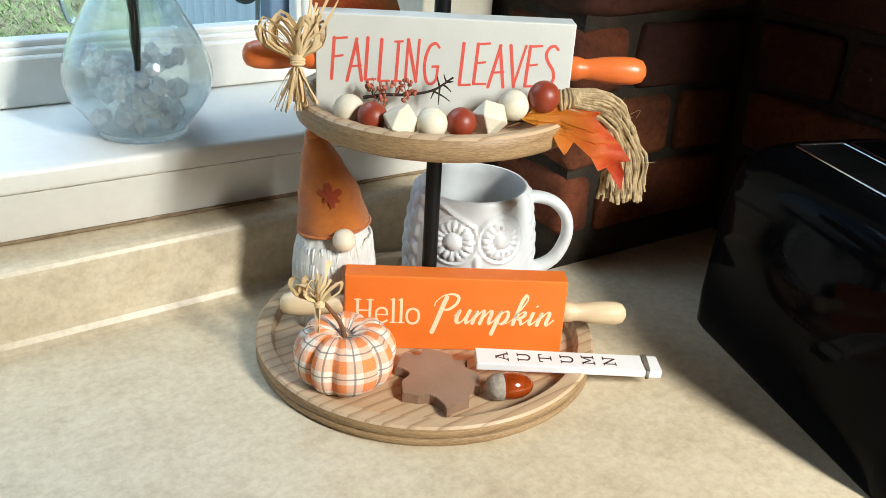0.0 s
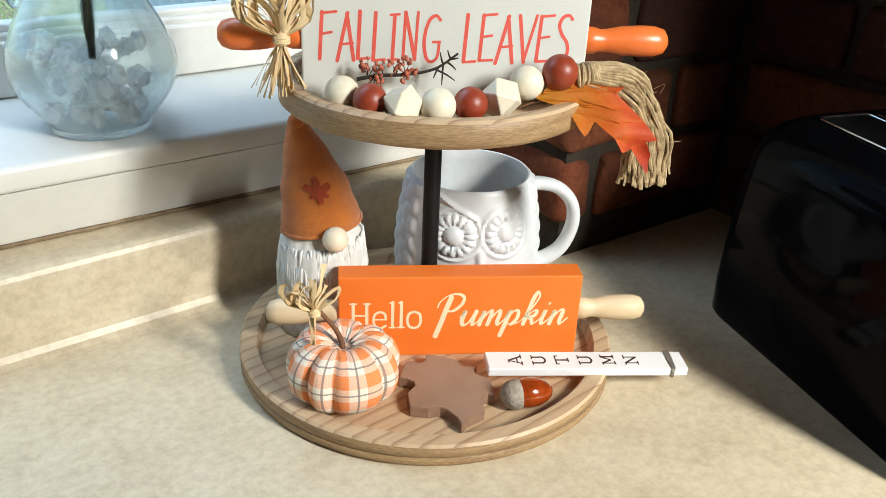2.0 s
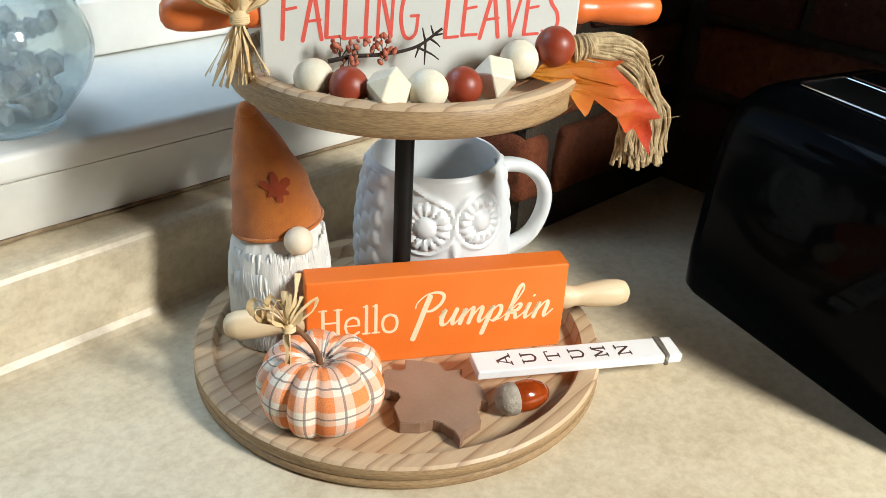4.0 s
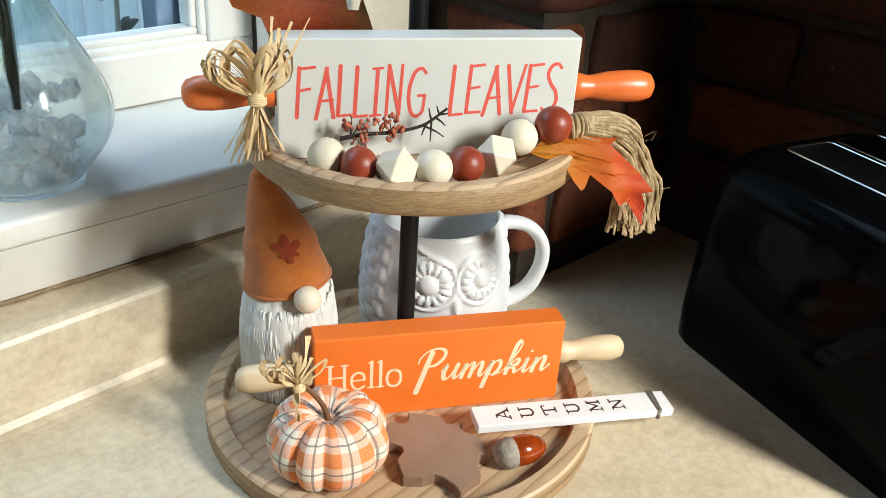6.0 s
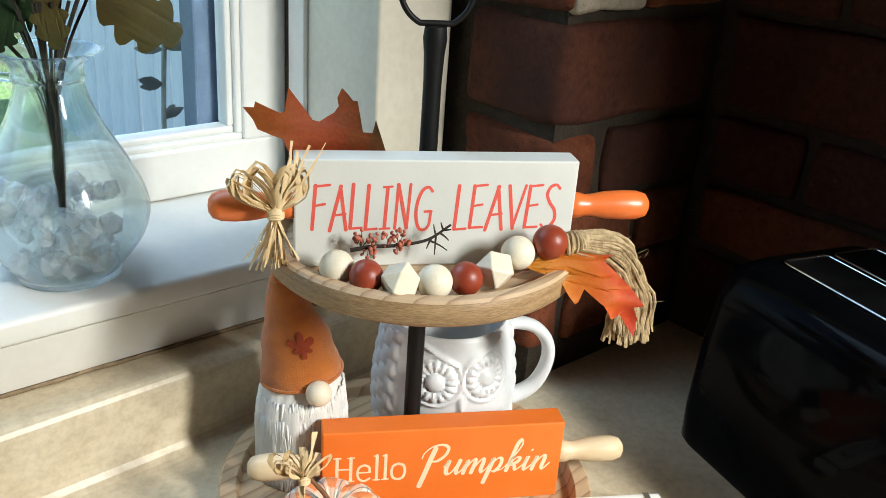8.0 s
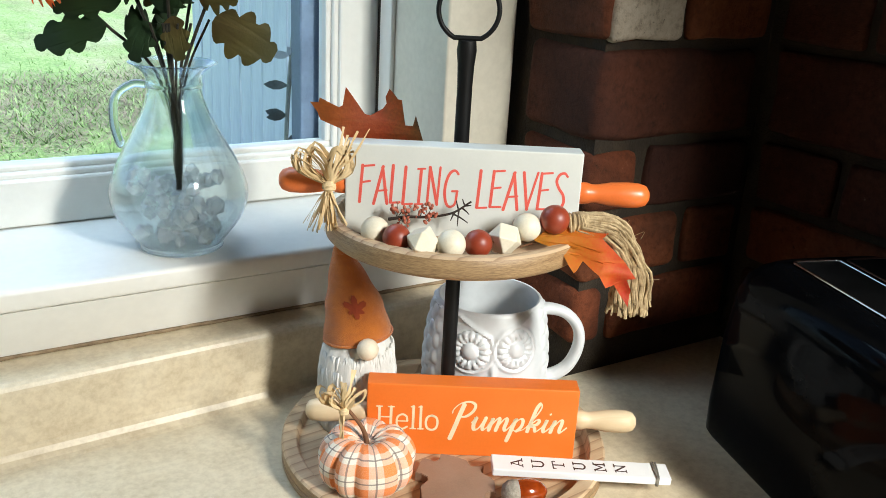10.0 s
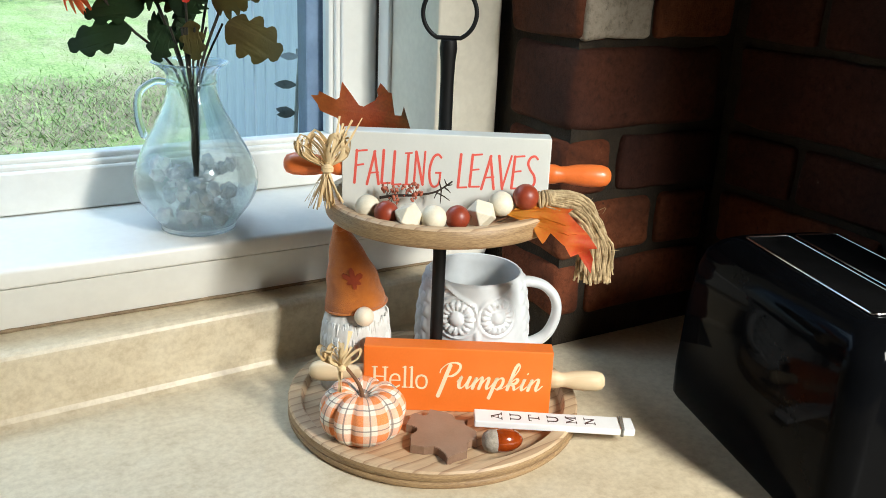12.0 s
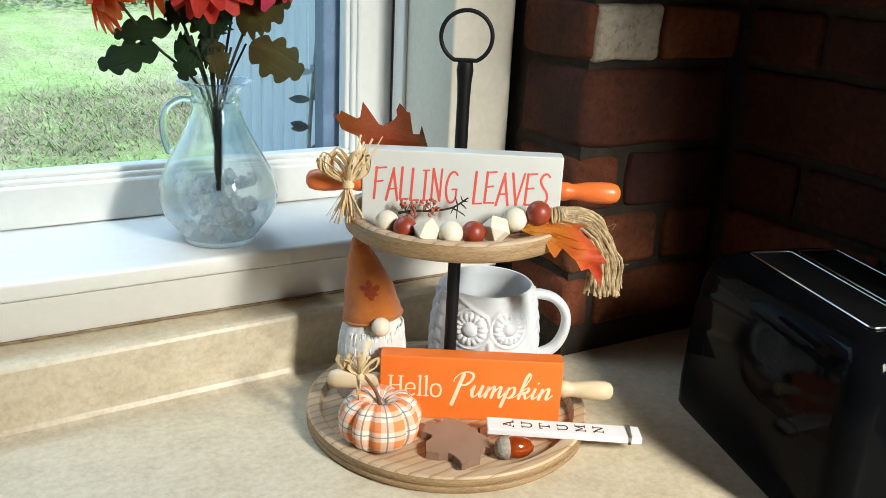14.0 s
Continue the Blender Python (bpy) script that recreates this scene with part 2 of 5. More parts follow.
def leaf_material(name, stops, veins):
    """A dry leaf: colour runs from its base to its tips, with mottling."""
    m, t, b = nodes_of(name, 0.62)
    c = t.nodes.new("ShaderNodeTexCoord")
    sep = t.nodes.new("ShaderNodeSeparateXYZ")
    t.links.new(c.outputs["UV"], sep.inputs[0])
    n = noise_of(t, coords(t), 55, 5, 0.65)
    f = noise_of(t, coords(t), 500, 3)
    s = t.nodes.new("ShaderNodeMath")
    s.operation = "MULTIPLY_ADD"
    s.inputs[1].default_value = 0.55
    t.links.new(n, s.inputs[0])
    sub = t.nodes.new("ShaderNodeMath")
    sub.operation = "SUBTRACT"
    sub.inputs[1].default_value = 0.27
    t.links.new(sep.outputs[0], sub.inputs[0])
    t.links.new(sub.outputs[0], s.inputs[2])
    col = ramp(t, s.outputs[0], stops)
    col = mixed(t, 0.2, col, ramp(t, f, [(0.35, tuple(x * 0.7 for x in stops[0][1])), (0.65, stops[-1][1])]))
    vein = ramp(t, sep.outputs[1], [(0.0, (0.4, 0.4, 0.4)), (0.013, (0, 0, 0))])
    col = mixed(t, vein, col, veins)
    t.links.new(col, b.inputs["Base Color"])
    bumped(t, b, n, 0.5, 0.0015)
    return m


GREEN_LEAF = leaf_material("silk_leaf_green", [(0.05, (0.018, 0.05, 0.014)), (0.5, (0.03, 0.075, 0.02)), (0.95, (0.014, 0.038, 0.012))], (0.05, 0.10, 0.04))
OLIVE_LEAF = leaf_material("silk_leaf_olive", [(0.05, (0.09, 0.06, 0.014)), (0.5, (0.15, 0.12, 0.03)), (0.95, (0.085, 0.085, 0.02))], (0.20, 0.15, 0.05))
MAPLE_BRIGHT = leaf_material("orange_red_leaf", [(0.1, (0.72, 0.33, 0.03)), (0.42, (0.80, 0.26, 0.022)), (0.68, (0.78, 0.12, 0.016)), (0.95, (0.60, 0.035, 0.012))], (0.80, 0.34, 0.06))
OAK_RUSSET = leaf_material("russet_leaf", [(0.05, (0.48, 0.15, 0.022)), (0.35, (0.46, 0.085, 0.014)), (0.6, (0.36, 0.05, 0.010)), (0.78, (0.18, 0.062, 0.011)), (0.93, (0.022, 0.024, 0.008))], (0.36, 0.12, 0.03))


def clear(name, tint, rough=0.0, ior=1.45):
    m, t, b = nodes_of(name, rough)
    b.inputs["Base Color"].default_value = (*tint, 1)
    b.inputs["Transmission Weight"].default_value = 1.0
    b.inputs["IOR"].default_value = ior
    return m


PANE = clear("window_glass", (0.86, 0.965, 1.0), 0.0, 1.1)
VASE_GLASS = clear("pale_green_glass", (0.91, 0.98, 0.99), 0.005, 1.42)
PEBBLE_GLASS = clear("clear_glass_pebbles", (0.985, 0.995, 1.0), 0.01, 1.22)
PEBBLE_GLASS.node_tree.nodes["Principled BSDF"].inputs["Transmission Weight"].default_value = 0.55
PEBBLE_GLASS.node_tree.nodes["Principled BSDF"].inputs["Coat Weight"].default_value = 1.0


def sheer(m, share, tint):
    """Lets a share of the light pass straight through a glass."""
    t = m.node_tree
    b, clear_part, mix = t.nodes["Principled BSDF"], t.nodes.new("ShaderNodeBsdfTransparent"), t.nodes.new("ShaderNodeMixShader")
    clear_part.inputs[0].default_value = (*tint, 1)
    mix.inputs[0].default_value = share
    t.links.new(b.outputs[0], mix.inputs[1])
    t.links.new(clear_part.outputs[0], mix.inputs[2])
    t.links.new(mix.outputs[0], t.nodes["Material Output"].inputs[0])



sheer(VASE_GLASS, 0.26, (0.95, 0.99, 0.99))
sheer(PEBBLE_GLASS, 0.12, (0.97, 0.99, 1.0))

PLAID, pt, pb = nodes_of("orange_plaid_cotton", 0.9)
puv = pt.nodes.new("ShaderNodeTexCoord").outputs["UV"]
psep = pt.nodes.new("ShaderNodeSeparateXYZ")
pt.links.new(puv, psep.inputs[0])


def stripes(src, period, stops):
    f = pt.nodes.new("ShaderNodeMath")
    f.operation = "MULTIPLY"
    f.inputs[1].default_value = 1 / period
    pt.links.new(src, f.inputs[0])
    g = pt.nodes.new("ShaderNodeMath")
    g.operation = "FRACT"
    pt.links.new(f.outputs[0], g.inputs[0])
    return ramp(pt, g.outputs[0], stops, "CONSTANT")


BANDS = [(0.0, (0, 0, 0)), (0.5, (1, 1, 1))]
LINES = [(0.0, (0, 0, 0)), (0.22, (1, 1, 1)), (0.285, (0, 0, 0))]
bu, bv = stripes(psep.outputs[0], 0.02275, BANDS), stripes(psep.outputs[1], 0.0215, BANDS)
du, dv = stripes(psep.outputs[0], 0.02275, LINES), stripes(psep.outputs[1], 0.0215, LINES)
cloth, tint, line = (0.80, 0.72, 0.60), (0.86, 0.22, 0.03), (0.10, 0.065, 0.065)
pc = mixed(pt, 0.5, mixed(pt, bu, cloth, tint), mixed(pt, bv, cloth, tint))
pc = mixed(pt, 0.72, pc, mixed(pt, du, pc, line))
pc = mixed(pt, 0.72, pc, mixed(pt, dv, pc, line))
weave = noise_of(pt, coords(pt), 1400, 2)
pc = mixed(pt, 0.12, pc, ramp(pt, weave, [(0.3, (0.3, 0.2, 0.12)), (0.7, (0.9, 0.85, 0.8))]))
pt.links.new(pc, pb.inputs["Base Color"])
bumped(pt, pb, weave, 0.4, 0.0006)

LAWN, gt, gb = nodes_of("lawn", 0.95)
gv = coords(gt, (1.0, 0.42, 1))
g1, g2, g3 = noise_of(gt, gv, 0.9, 6, 0.65), noise_of(gt, gv, 2.6, 9, 0.72), noise_of(gt, gv, 45, 3)
gc = ramp(gt, g1, [(0.36, (0.10, 0.22, 0.05)), (0.47, (0.19, 0.33, 0.11)), (0.54, (0.27, 0.23, 0.17)), (0.62, (0.36, 0.33, 0.29))])
gc = mixed(gt, 0.6, gc, ramp(gt, g2, [(0.3, (0.02, 0.06, 0.012)), (0.5, (0.15, 0.27, 0.07)), (0.7, (0.34, 0.32, 0.26))]))
gc = mixed(gt, 0.3, gc, ramp(gt, g3, [(0.3, (0.05, 0.1, 0.02)), (0.7, (0.4, 0.48, 0.25))]))
gt.links.new(gc, gb.inputs["Base Color"])
bumped(gt, gb, g2, 0.6, 0.05)

# ---- mesh helpers ----
from mathutils.geometry import tessellate_polygon


def mesh_of(name, bm, *mats, smooth=False):
    bmesh.ops.recalc_face_normals(bm, faces=bm.faces)
    me = bpy.data.meshes.new(name)
    bm.to_mesh(me)
    bm.free()
    for m in mats:
        me.materials.append(m)
    if smooth:
        for p in me.polygons:
            p.use_smooth = True
        me.set_sharp_from_angle(angle=radians(50))
    return me


def part(name, bm, mats, parent=None, label="", smooth=False):
    """One mesh object under a thing or a part."""
    mats = mats if isinstance(mats, tuple) else (mats,)
    ob = new(name, mesh_of(name, bm, *mats, smooth=smooth))
    if parent is not None:
        ob.parent = parent
    return tagged(ob, label)


def thing(name, m, label, category, group="", kind=""):
    ob = new(name)
    ob.matrix_world = m
    ob.empty_display_size = 0.02
    return tagged(ob, label, category, group, kind)


def box(bm, lo, hi, bevel=0.0, segs=2, m=None):
    r = bmesh.ops.create_cube(bm, size=1)
    vs = r["verts"]
    for v in vs:
        v.co = Vector([lo[i] + (v.co[i] + 0.5) * (hi[i] - lo[i]) for i in range(3)])
    if bevel:
        es = list({e for v in vs for e in v.link_edges})
        vs = list({v for f in bmesh.ops.bevel(bm, geom=es, offset=bevel, segments=segs, affect="EDGES", profile=0.5)["faces"] for v in f.verts} | {v for v in vs if v.is_valid})
    if m is not None:
        bmesh.ops.transform(bm, matrix=m, verts=vs)
    return vs


def lathe(bm, profile, segs=48, m=None, shape=None, close=False):
    """Turns (radius, height) pairs round z. shape(angle, radius, height) gives another radius. Returns the rings."""
    rings = []
    for r, z in profile:
        if r < 1e-6:
            rings.append([bm.verts.new((0, 0, z))])
            continue
        ring = []
        for k in range(segs):
            a = 2 * math.pi * k / segs
            q = shape(a, r, z) if shape else r
            ring.append(bm.verts.new((q * math.cos(a), q * math.sin(a), z)))
        rings.append(ring)
    pairs = list(zip(rings, rings[1:])) + ([(rings[-1], rings[0])] if close else [])
    for a, b in pairs:
        for k in range(segs):
            j = (k + 1) % segs
            quad = [a[k % len(a)], a[j % len(a)], b[j % len(b)], b[k % len(b)]]
            quad = list(dict.fromkeys(quad))
            if len(quad) > 2:
                bm.faces.new(quad)
    if m is not None:
        bmesh.ops.transform(bm, matrix=m, verts=[v for ring in rings for v in ring])
    return rings


def spline(points, n):
    """A smooth line of n + 1 places through the given ones."""
    p = [Vector(q) for q in points]
    p = [2 * p[0] - p[1], *p, 2 * p[-1] - p[-2]]
    out = []
    for k in range(n + 1):
        u = k / n * (len(p) - 3)
        i = min(int(u), len(p) - 4)
        f = u - i
        a, b, c, d = p[i : i + 4]
        out.append(0.5 * (2 * b + (c - a) * f + (2 * a - 5 * b + 4 * c - d) * f * f + (3 * b - a - 3 * c + d) * f ** 3))
    return out


def tube(bm, pts, radius, sides=8, flat=1.0, loop=False):
    """A pipe along places; radius may be a function of 0 to 1; flat narrows it across."""
    n, rings, up = len(pts), [], Vector((0.13, 0.21, 0.97)).normalized()
    for i, p in enumerate(pts):
        a, b = (pts[i - 1], pts[(i + 1) % n]) if loop else (pts[max(i - 1, 0)], pts[min(i + 1, n - 1)])
        d = (Vector(b) - Vector(a)).normalized()
        s = d.cross(up)
        s = s.normalized() if s.length > 1e-4 else Vector((1, 0, 0))
        u = s.cross(d).normalized()
        up = u
        r = radius(i / max(n - 1, 1)) if callable(radius) else radius
        rings.append([bm.verts.new(Vector(p) + r * (math.cos(2 * math.pi * k / sides) * s + flat * math.sin(2 * math.pi * k / sides) * u)) for k in range(sides)])
    for a, b in list(zip(rings, rings[1:])) + ([(rings[-1], rings[0])] if loop else []):
        for k in range(sides):
            bm.faces.new((a[k], a[(k + 1) % sides], b[(k + 1) % sides], b[k]))
    if not loop:
        bm.faces.new(rings[0][::-1])
        bm.faces.new(rings[-1])


def ball(bm, centre, radius, u=24, v=14, squash=(1, 1, 1)):
    r = bmesh.ops.create_uvsphere(bm, u_segments=u, v_segments=v, radius=radius)
    for q in r["verts"]:
        q.co = Vector([q.co[i] * squash[i] + centre[i] for i in range(3)])
    return r["verts"]


def slab(bm, outline, z0, z1, bevel=0.0):
    """A flat piece of that outline between two heights."""
    f = bm.faces.new([bm.verts.new((x, y, z0)) for x, y in outline])
    r = bmesh.ops.extrude_face_region(bm, geom=[f])
    top = [v for v in r["geom"] if isinstance(v, bmesh.types.BMVert)]
    for v in top:
        v.co.z = z1
    if bevel:
        es = [e for e in bm.edges if all(abs(v.co.z - z1) < 1e-7 for v in e.verts)]
        bmesh.ops.bevel(bm, geom=es, offset=bevel, segments=2, affect="EDGES")


def blade(bm, outline, bend, thick=0.00035, cuts=2, base=(0.0, 0.0)):
    """A thin leaf of a closed outline in x, y, bent by bend(x, y) to a place; u runs from its base to its tips, v off the veins."""
    flat = [bm.verts.new((x, y, 0)) for x, y in outline]
    tris = [tuple(flat[i] for i in t) for t in tessellate_polygon([[Vector((x, y, 0)) for x, y in outline]])]
    for _ in range(cuts):
        mids, finer = {}, []
        for t in tris:
            m = []
            for a, b in ((t[0], t[1]), (t[1], t[2]), (t[2], t[0])):
                k = frozenset((a, b))
                if k not in mids:
                    mids[k] = bm.verts.new((a.co + b.co) / 2)
                m.append(mids[k])
            finer += [(t[0], m[0], m[2]), (m[0], t[1], m[1]), (m[2], m[1], t[2]), (m[0], m[1], m[2])]
        tris = finer
    for t in tris:
        bm.faces.new(t)
    uv = bm.loops.layers.uv.verify()
    reach = max(math.hypot(x - base[0], y - base[1]) for x, y in outline)
    for face in bm.faces:
        for l in face.loops:
            x, y = l.vert.co.x - base[0], l.vert.co.y - base[1]
            d, a = math.hypot(x, y), math.atan2(y, x)
            off = min(abs(math.sin(k - a)) if math.cos(k - a) > 0 else 1 for k in VEINS)
            l[uv].uv = (d / reach, off * d / reach)
    for v in bm.verts:
        v.co = bend(v.co.x, v.co.y)
    bmesh.ops.solidify(bm, geom=list(bm.faces), thickness=thick)


VEINS = [radians(a) for a in (-8, 40, -40, 85, -75, 130, 172, -125)]


def fixed(name, bm, mats, label, category, smooth=False):
    ob = part(name, bm, mats, None, "", smooth)
    return tagged(ob, label, category, kind="structure")

# ---- the setting ----
SILL_Y, WIN_Y, WIN_X, JAMB_X, PIER_X, PIER_Y, CORNER_X = 0.150, 0.295, -0.62, 0.086, 0.162, 0.046, 0.362

# Worktop with a coved backsplash in one sheet of laminate.
bm = bmesh.new()
prof = [(-0.95, -0.04), (-0.95, -0.006), (-0.944, 0.0)]
prof += [(0.118, 0.0)] + [(0.118 + 0.012 * math.sin(a), 0.012 - 0.012 * math.cos(a)) for a in (0.4, 0.8, 1.2, 1.57)]
prof += [(0.1305, 0.054)] + [(0.138 - 0.0075 * math.cos(a), 0.054 + 0.0085 * math.sin(a)) for a in (0.4, 0.8, 1.2, 1.57)]
prof += [(0.176, 0.0625), (0.176, -0.04)]
ends = []
for x in (-1.6, PIER_X - 0.012):
    ends.append([bm.verts.new((x, y + (0.045 * (x + 0.11) if 0.1 < y < 0.15 else 0.0), z)) for y, z in prof])
for k in range(len(prof)):
    bm.faces.new((ends[0][k], ends[0][(k + 1) % len(prof)], ends[1][(k + 1) % len(prof)], ends[1][k]))
for e in ends:
    bm.faces.new(e)
box(bm, (PIER_X - 0.012, -0.95, -0.04), (0.40, 0.052, 0.0))
fixed("worktop", bm, LAMINATE, "mottled beige laminate worktop with a coved backsplash", "countertop")

bm = bmesh.new()
box(bm, (-1.6, -0.93, -0.9), (0.40, 0.17, -0.042))
fixed("base_unit_front", bm, WHITE_PAINT, "white painted base cabinet block under the worktop", "cabinet")

# Window board: a nosed board on a sloping, painted apron.
bm = bmesh.new()
box(bm, (-1.6, SILL_Y, 0.1055), (PIER_X - 0.004, WIN_Y + 0.03, 0.123), 0.004, 3)
fixed("window_sill", bm, WHITE_PAINT, "deep white painted window sill above the backsplash", "window sill", True)
bm = bmesh.new()
q = [(0.1525, 0.1052), (0.166, 0.0655), (0.19, 0.0655), (0.19, 0.1052)]
a, b = [[bm.verts.new((x, y, z)) for y, z in q] for x in (-1.6, PIER_X - 0.006)]
for k in range(4):
    bm.faces.new((a[k], a[(k + 1) % 4], b[(k + 1) % 4], b[k]))
bm.faces.new(a)
bm.faces.new(b)
fixed("trim", bm, WHITE_PAINT, "white painted apron board under the sill", "trim")
bm = bmesh.new()
pts = [(-1.6 + 0.012 * k, 0.1655 + 0.0012 * noise.noise((k * 0.7, 0, 0)), 0.0640 + 0.0008 * noise.noise((k * 0.45, 3, 0))) for k in range(146)]
tube(bm, pts, lambda u: 0.0016 + 0.0012 * noise.noise((u * 90, 7, 0)), 6)
fixed("caulk_joint", bm, CAULK, "grimy chipped caulk line above the backsplash", "caulk", True)

# Window wall round the opening.
bm = bmesh.new()
box(bm, (-1.6, 0.176, -0.9), (PIER_X, 0.36, 0.105))
box(bm, (-1.6, 0.176, 1.15), (PIER_X, 0.36, 1.5))
box(bm, (-1.6, 0.176, 0.105), (WIN_X - 0.002, 0.36, 1.15))
fixed("wall_window", bm, CREAM_WALL, "cream painted wall round the kitchen window", "wall")
bm = bmesh.new()
box(bm, (JAMB_X, 0.165, 0.123), (PIER_X - 0.0035, 0.36, 1.15), 0.0025, 2)
fixed("window_reveal", bm, CREAM_WALL, "cream painted window reveal and casing beside the brick", "window trim", True)
bm = bmesh.new()
box(bm, (JAMB_X - 0.0050, 0.262, 0.1235), (JAMB_X - 0.0002, 0.2865, 1.15), 0.0015, 2)
fixed("window_stop", bm, WHITE_PAINT, "white painted stop bead in the window reveal", "window trim", True)

# Shadow line beside the sash, made as a thin strip in the dark mortar colour.
bm = bmesh.new()
box(bm, (JAMB_X - 0.0032, 0.2870, 0.1235), (JAMB_X - 0.0003, 0.2945, 1.12))
fixed("window_shadow_strip", bm, MORTAR, "dark strip standing in for the shadow between sash and stop bead", "gap")

window = thing("window_1", pose(0, 0, 0), "white painted wooden window sash with a clear pane", "window", kind="structure")


def ring_frame(bm, x0, x1, z0, z1, y0, y1, w, bevel=0.002):
    """Four mitred bars round an opening in a wall along x."""
    for lo, hi in (((x0, y0, z0), (x1, y1, z0 + w)), ((x0, y0, z1 - w), (x1, y1, z1)), ((x0, y0, z0 + w - 0.0005), (x0 + w, y1, z1 - w + 0.0005)), ((x1 - w, y0, z0 + w - 0.0005), (x1, y1, z1 - w + 0.0005))):
        box(bm, lo, hi, bevel, 2)


bm = bmesh.new()
ring_frame(bm, WIN_X, JAMB_X - 0.0015, 0.1235, 1.12, WIN_Y, WIN_Y + 0.035, 0.042, 0.0025)
part("window_frame", bm, WHITE_PAINT, window, smooth=False)
bm = bmesh.new()
ring_frame(bm, WIN_X + 0.041, JAMB_X - 0.0425, 0.1645, 1.079, WIN_Y + 0.004, WIN_Y + 0.03, 0.0065, 0.002)
ring_frame(bm, WIN_X + 0.047, JAMB_X - 0.0485, 0.1705, 1.073, WIN_Y + 0.009, WIN_Y + 0.028, 0.0062, 0.002)
part("glazing_bead", bm, WHITE_PAINT, window, "stepped white moulding round the pane")
bm = bmesh.new()
box(bm, (WIN_X + 0.04, WIN_Y + 0.018, 0.17), (JAMB_X - 0.046, WIN_Y + 0.021, 1.08))
pane = part("pane", bm, PANE, window, "clear, slightly smeared glass pane")
pane.visible_shadow = False
bm = bmesh.new()
box(bm, (0.014, WIN_Y + 0.032, 0.10), (0.0385, WIN_Y + 0.058, 1.15), 0.002)
box(bm, (0.039, WIN_Y + 0.0355, 0.10), (0.062, WIN_Y + 0.075, 1.15), 0.002)
box(bm, (-0.95, WIN_Y + 0.032, 0.10), (0.0135, WIN_Y + 0.085, 0.158), 0.002)
part("outer_frame", bm, OUTER_FRAME, window, "blue-grey outer frame beyond the pane")

# Room shell, out of view; its dark colours keep bounced light low.
bm = bmesh.new()
box(bm, (-1.75, -1.42, 1.5), (1.75, 0.36, 1.6))
fixed("ceiling", bm, CEILING, "plain unseen kitchen ceiling, darkened to cut bounced light", "ceiling")
bm = bmesh.new()
box(bm, (-1.75, -1.42, -1.0), (1.75, 0.36, -0.9))
fixed("floor", bm, FLOORING, "brown kitchen floor", "floor")
bm = bmesh.new()
box(bm, (-1.75, -1.42, -0.9), (-1.6, 0.36, 1.5))
fixed("wall_west", bm, ROOM, "plain kitchen wall", "wall")
bm = bmesh.new()
box(bm, (1.6, -1.42, -0.9), (1.75, 0.36, 1.5))
fixed("wall_far_east", bm, ROOM, "plain kitchen wall", "wall")
bm = bmesh.new()
box(bm, (-1.6, -1.42, -0.9), (0.1, -1.28, 1.5))
box(bm, (0.45, -1.42, -0.9), (1.6, -1.28, 1.5))
box(bm, (0.1, -1.42, -0.9), (0.45, -1.28, 0.5))
box(bm, (0.1, -1.42, 1.1), (0.45, -1.28, 1.5))
fixed("wall_south", bm, ROOM, "plain kitchen wall with a window opening", "wall")
bm = bmesh.new()
box(bm, (CORNER_X + 0.0075, -0.45, -0.9), (1.6, 0.355, 0.498))
box(bm, (PIER_X + 0.0075, PIER_Y + 0.0075, -0.05), (CORNER_X + 0.007, 0.355, 0.498))
box(bm, (PIER_X + 0.0075, PIER_Y + 0.0075, 0.498), (0.198, 0.355, 1.499))
fixed("wall_east", bm, MORTAR, "mortar backing of the brick walls", "wall")

# Added occluder, out of view: its edge shades the right-hand bricks.
bm = bmesh.new()
box(bm, (0.255, -0.60, 0.0), (1.6, -0.55, 1.5))
fixed("light_blocker_wall", bm, ROOM, "unseen wall piece added to keep window_light off the brick corner", "wall")

# Added block above the view that holds overhead light off the brick corner.
bm = bmesh.new()
box(bm, (0.20, -0.50, 0.50), (1.6, 0.36, 1.5))
fixed("light_blocker_top", bm, ROOM, "unseen block added over the brick corner to cut light from above", "ceiling")

# Outdoors.
bm = bmesh.new()
n = 60
rows = []
for j in range(n + 1):
    y = 0.6 + 80 * (j / n) ** 2
    rows.append([bm.verts.new((-60 + 120 * i / n, y, -0.85 + 0.012 * y + 0.003 * noise.noise((i * 0.9, j * 0.7, 0)))) for i in range(n + 1)])
for j in range(n):
    for i in range(n):
        bm.faces.new((rows[j][i], rows[j][i + 1], rows[j + 1][i + 1], rows[j + 1][i]))
fixed("ground", bm, LAWN, "bright patchy lawn outside the window", "lawn", True)

rng = random.Random(5)


def scatter(name, material, label, category, count, spot, width, length, lift, rise=(0, 0)):
    """Thin blades or twigs strewn over the ground, all in one mesh."""
    verts, faces = [], []
    for k in range(count):
        x, y = spot(k)
        z = -0.853 + 0.012 * y + rng.uniform(*rise)
        a, w, l = rng.uniform(0, 6.28), rng.uniform(*width), rng.uniform(*length)
        i = len(verts)
        verts += [(x - w * math.cos(a), y - w * math.sin(a), z), (x + w * math.cos(a), y + w * math.sin(a), z), (x + l * math.cos(a + 1.2), y + l * math.sin(a + 1.2), z + rng.uniform(*lift))]
        faces.append((i, i + 1, i + 2))
    me = bpy.data.meshes.new(name)
    me.from_pydata(verts, [], faces)
    me.materials.append(material)
    return tagged(new(name, me), label, category, kind="stuff")


def on_lawn(k):
    y = 4.0 + 6.0 * rng.random() ** 1.4
    return rng.uniform(-0.25, 0.36) * y, y


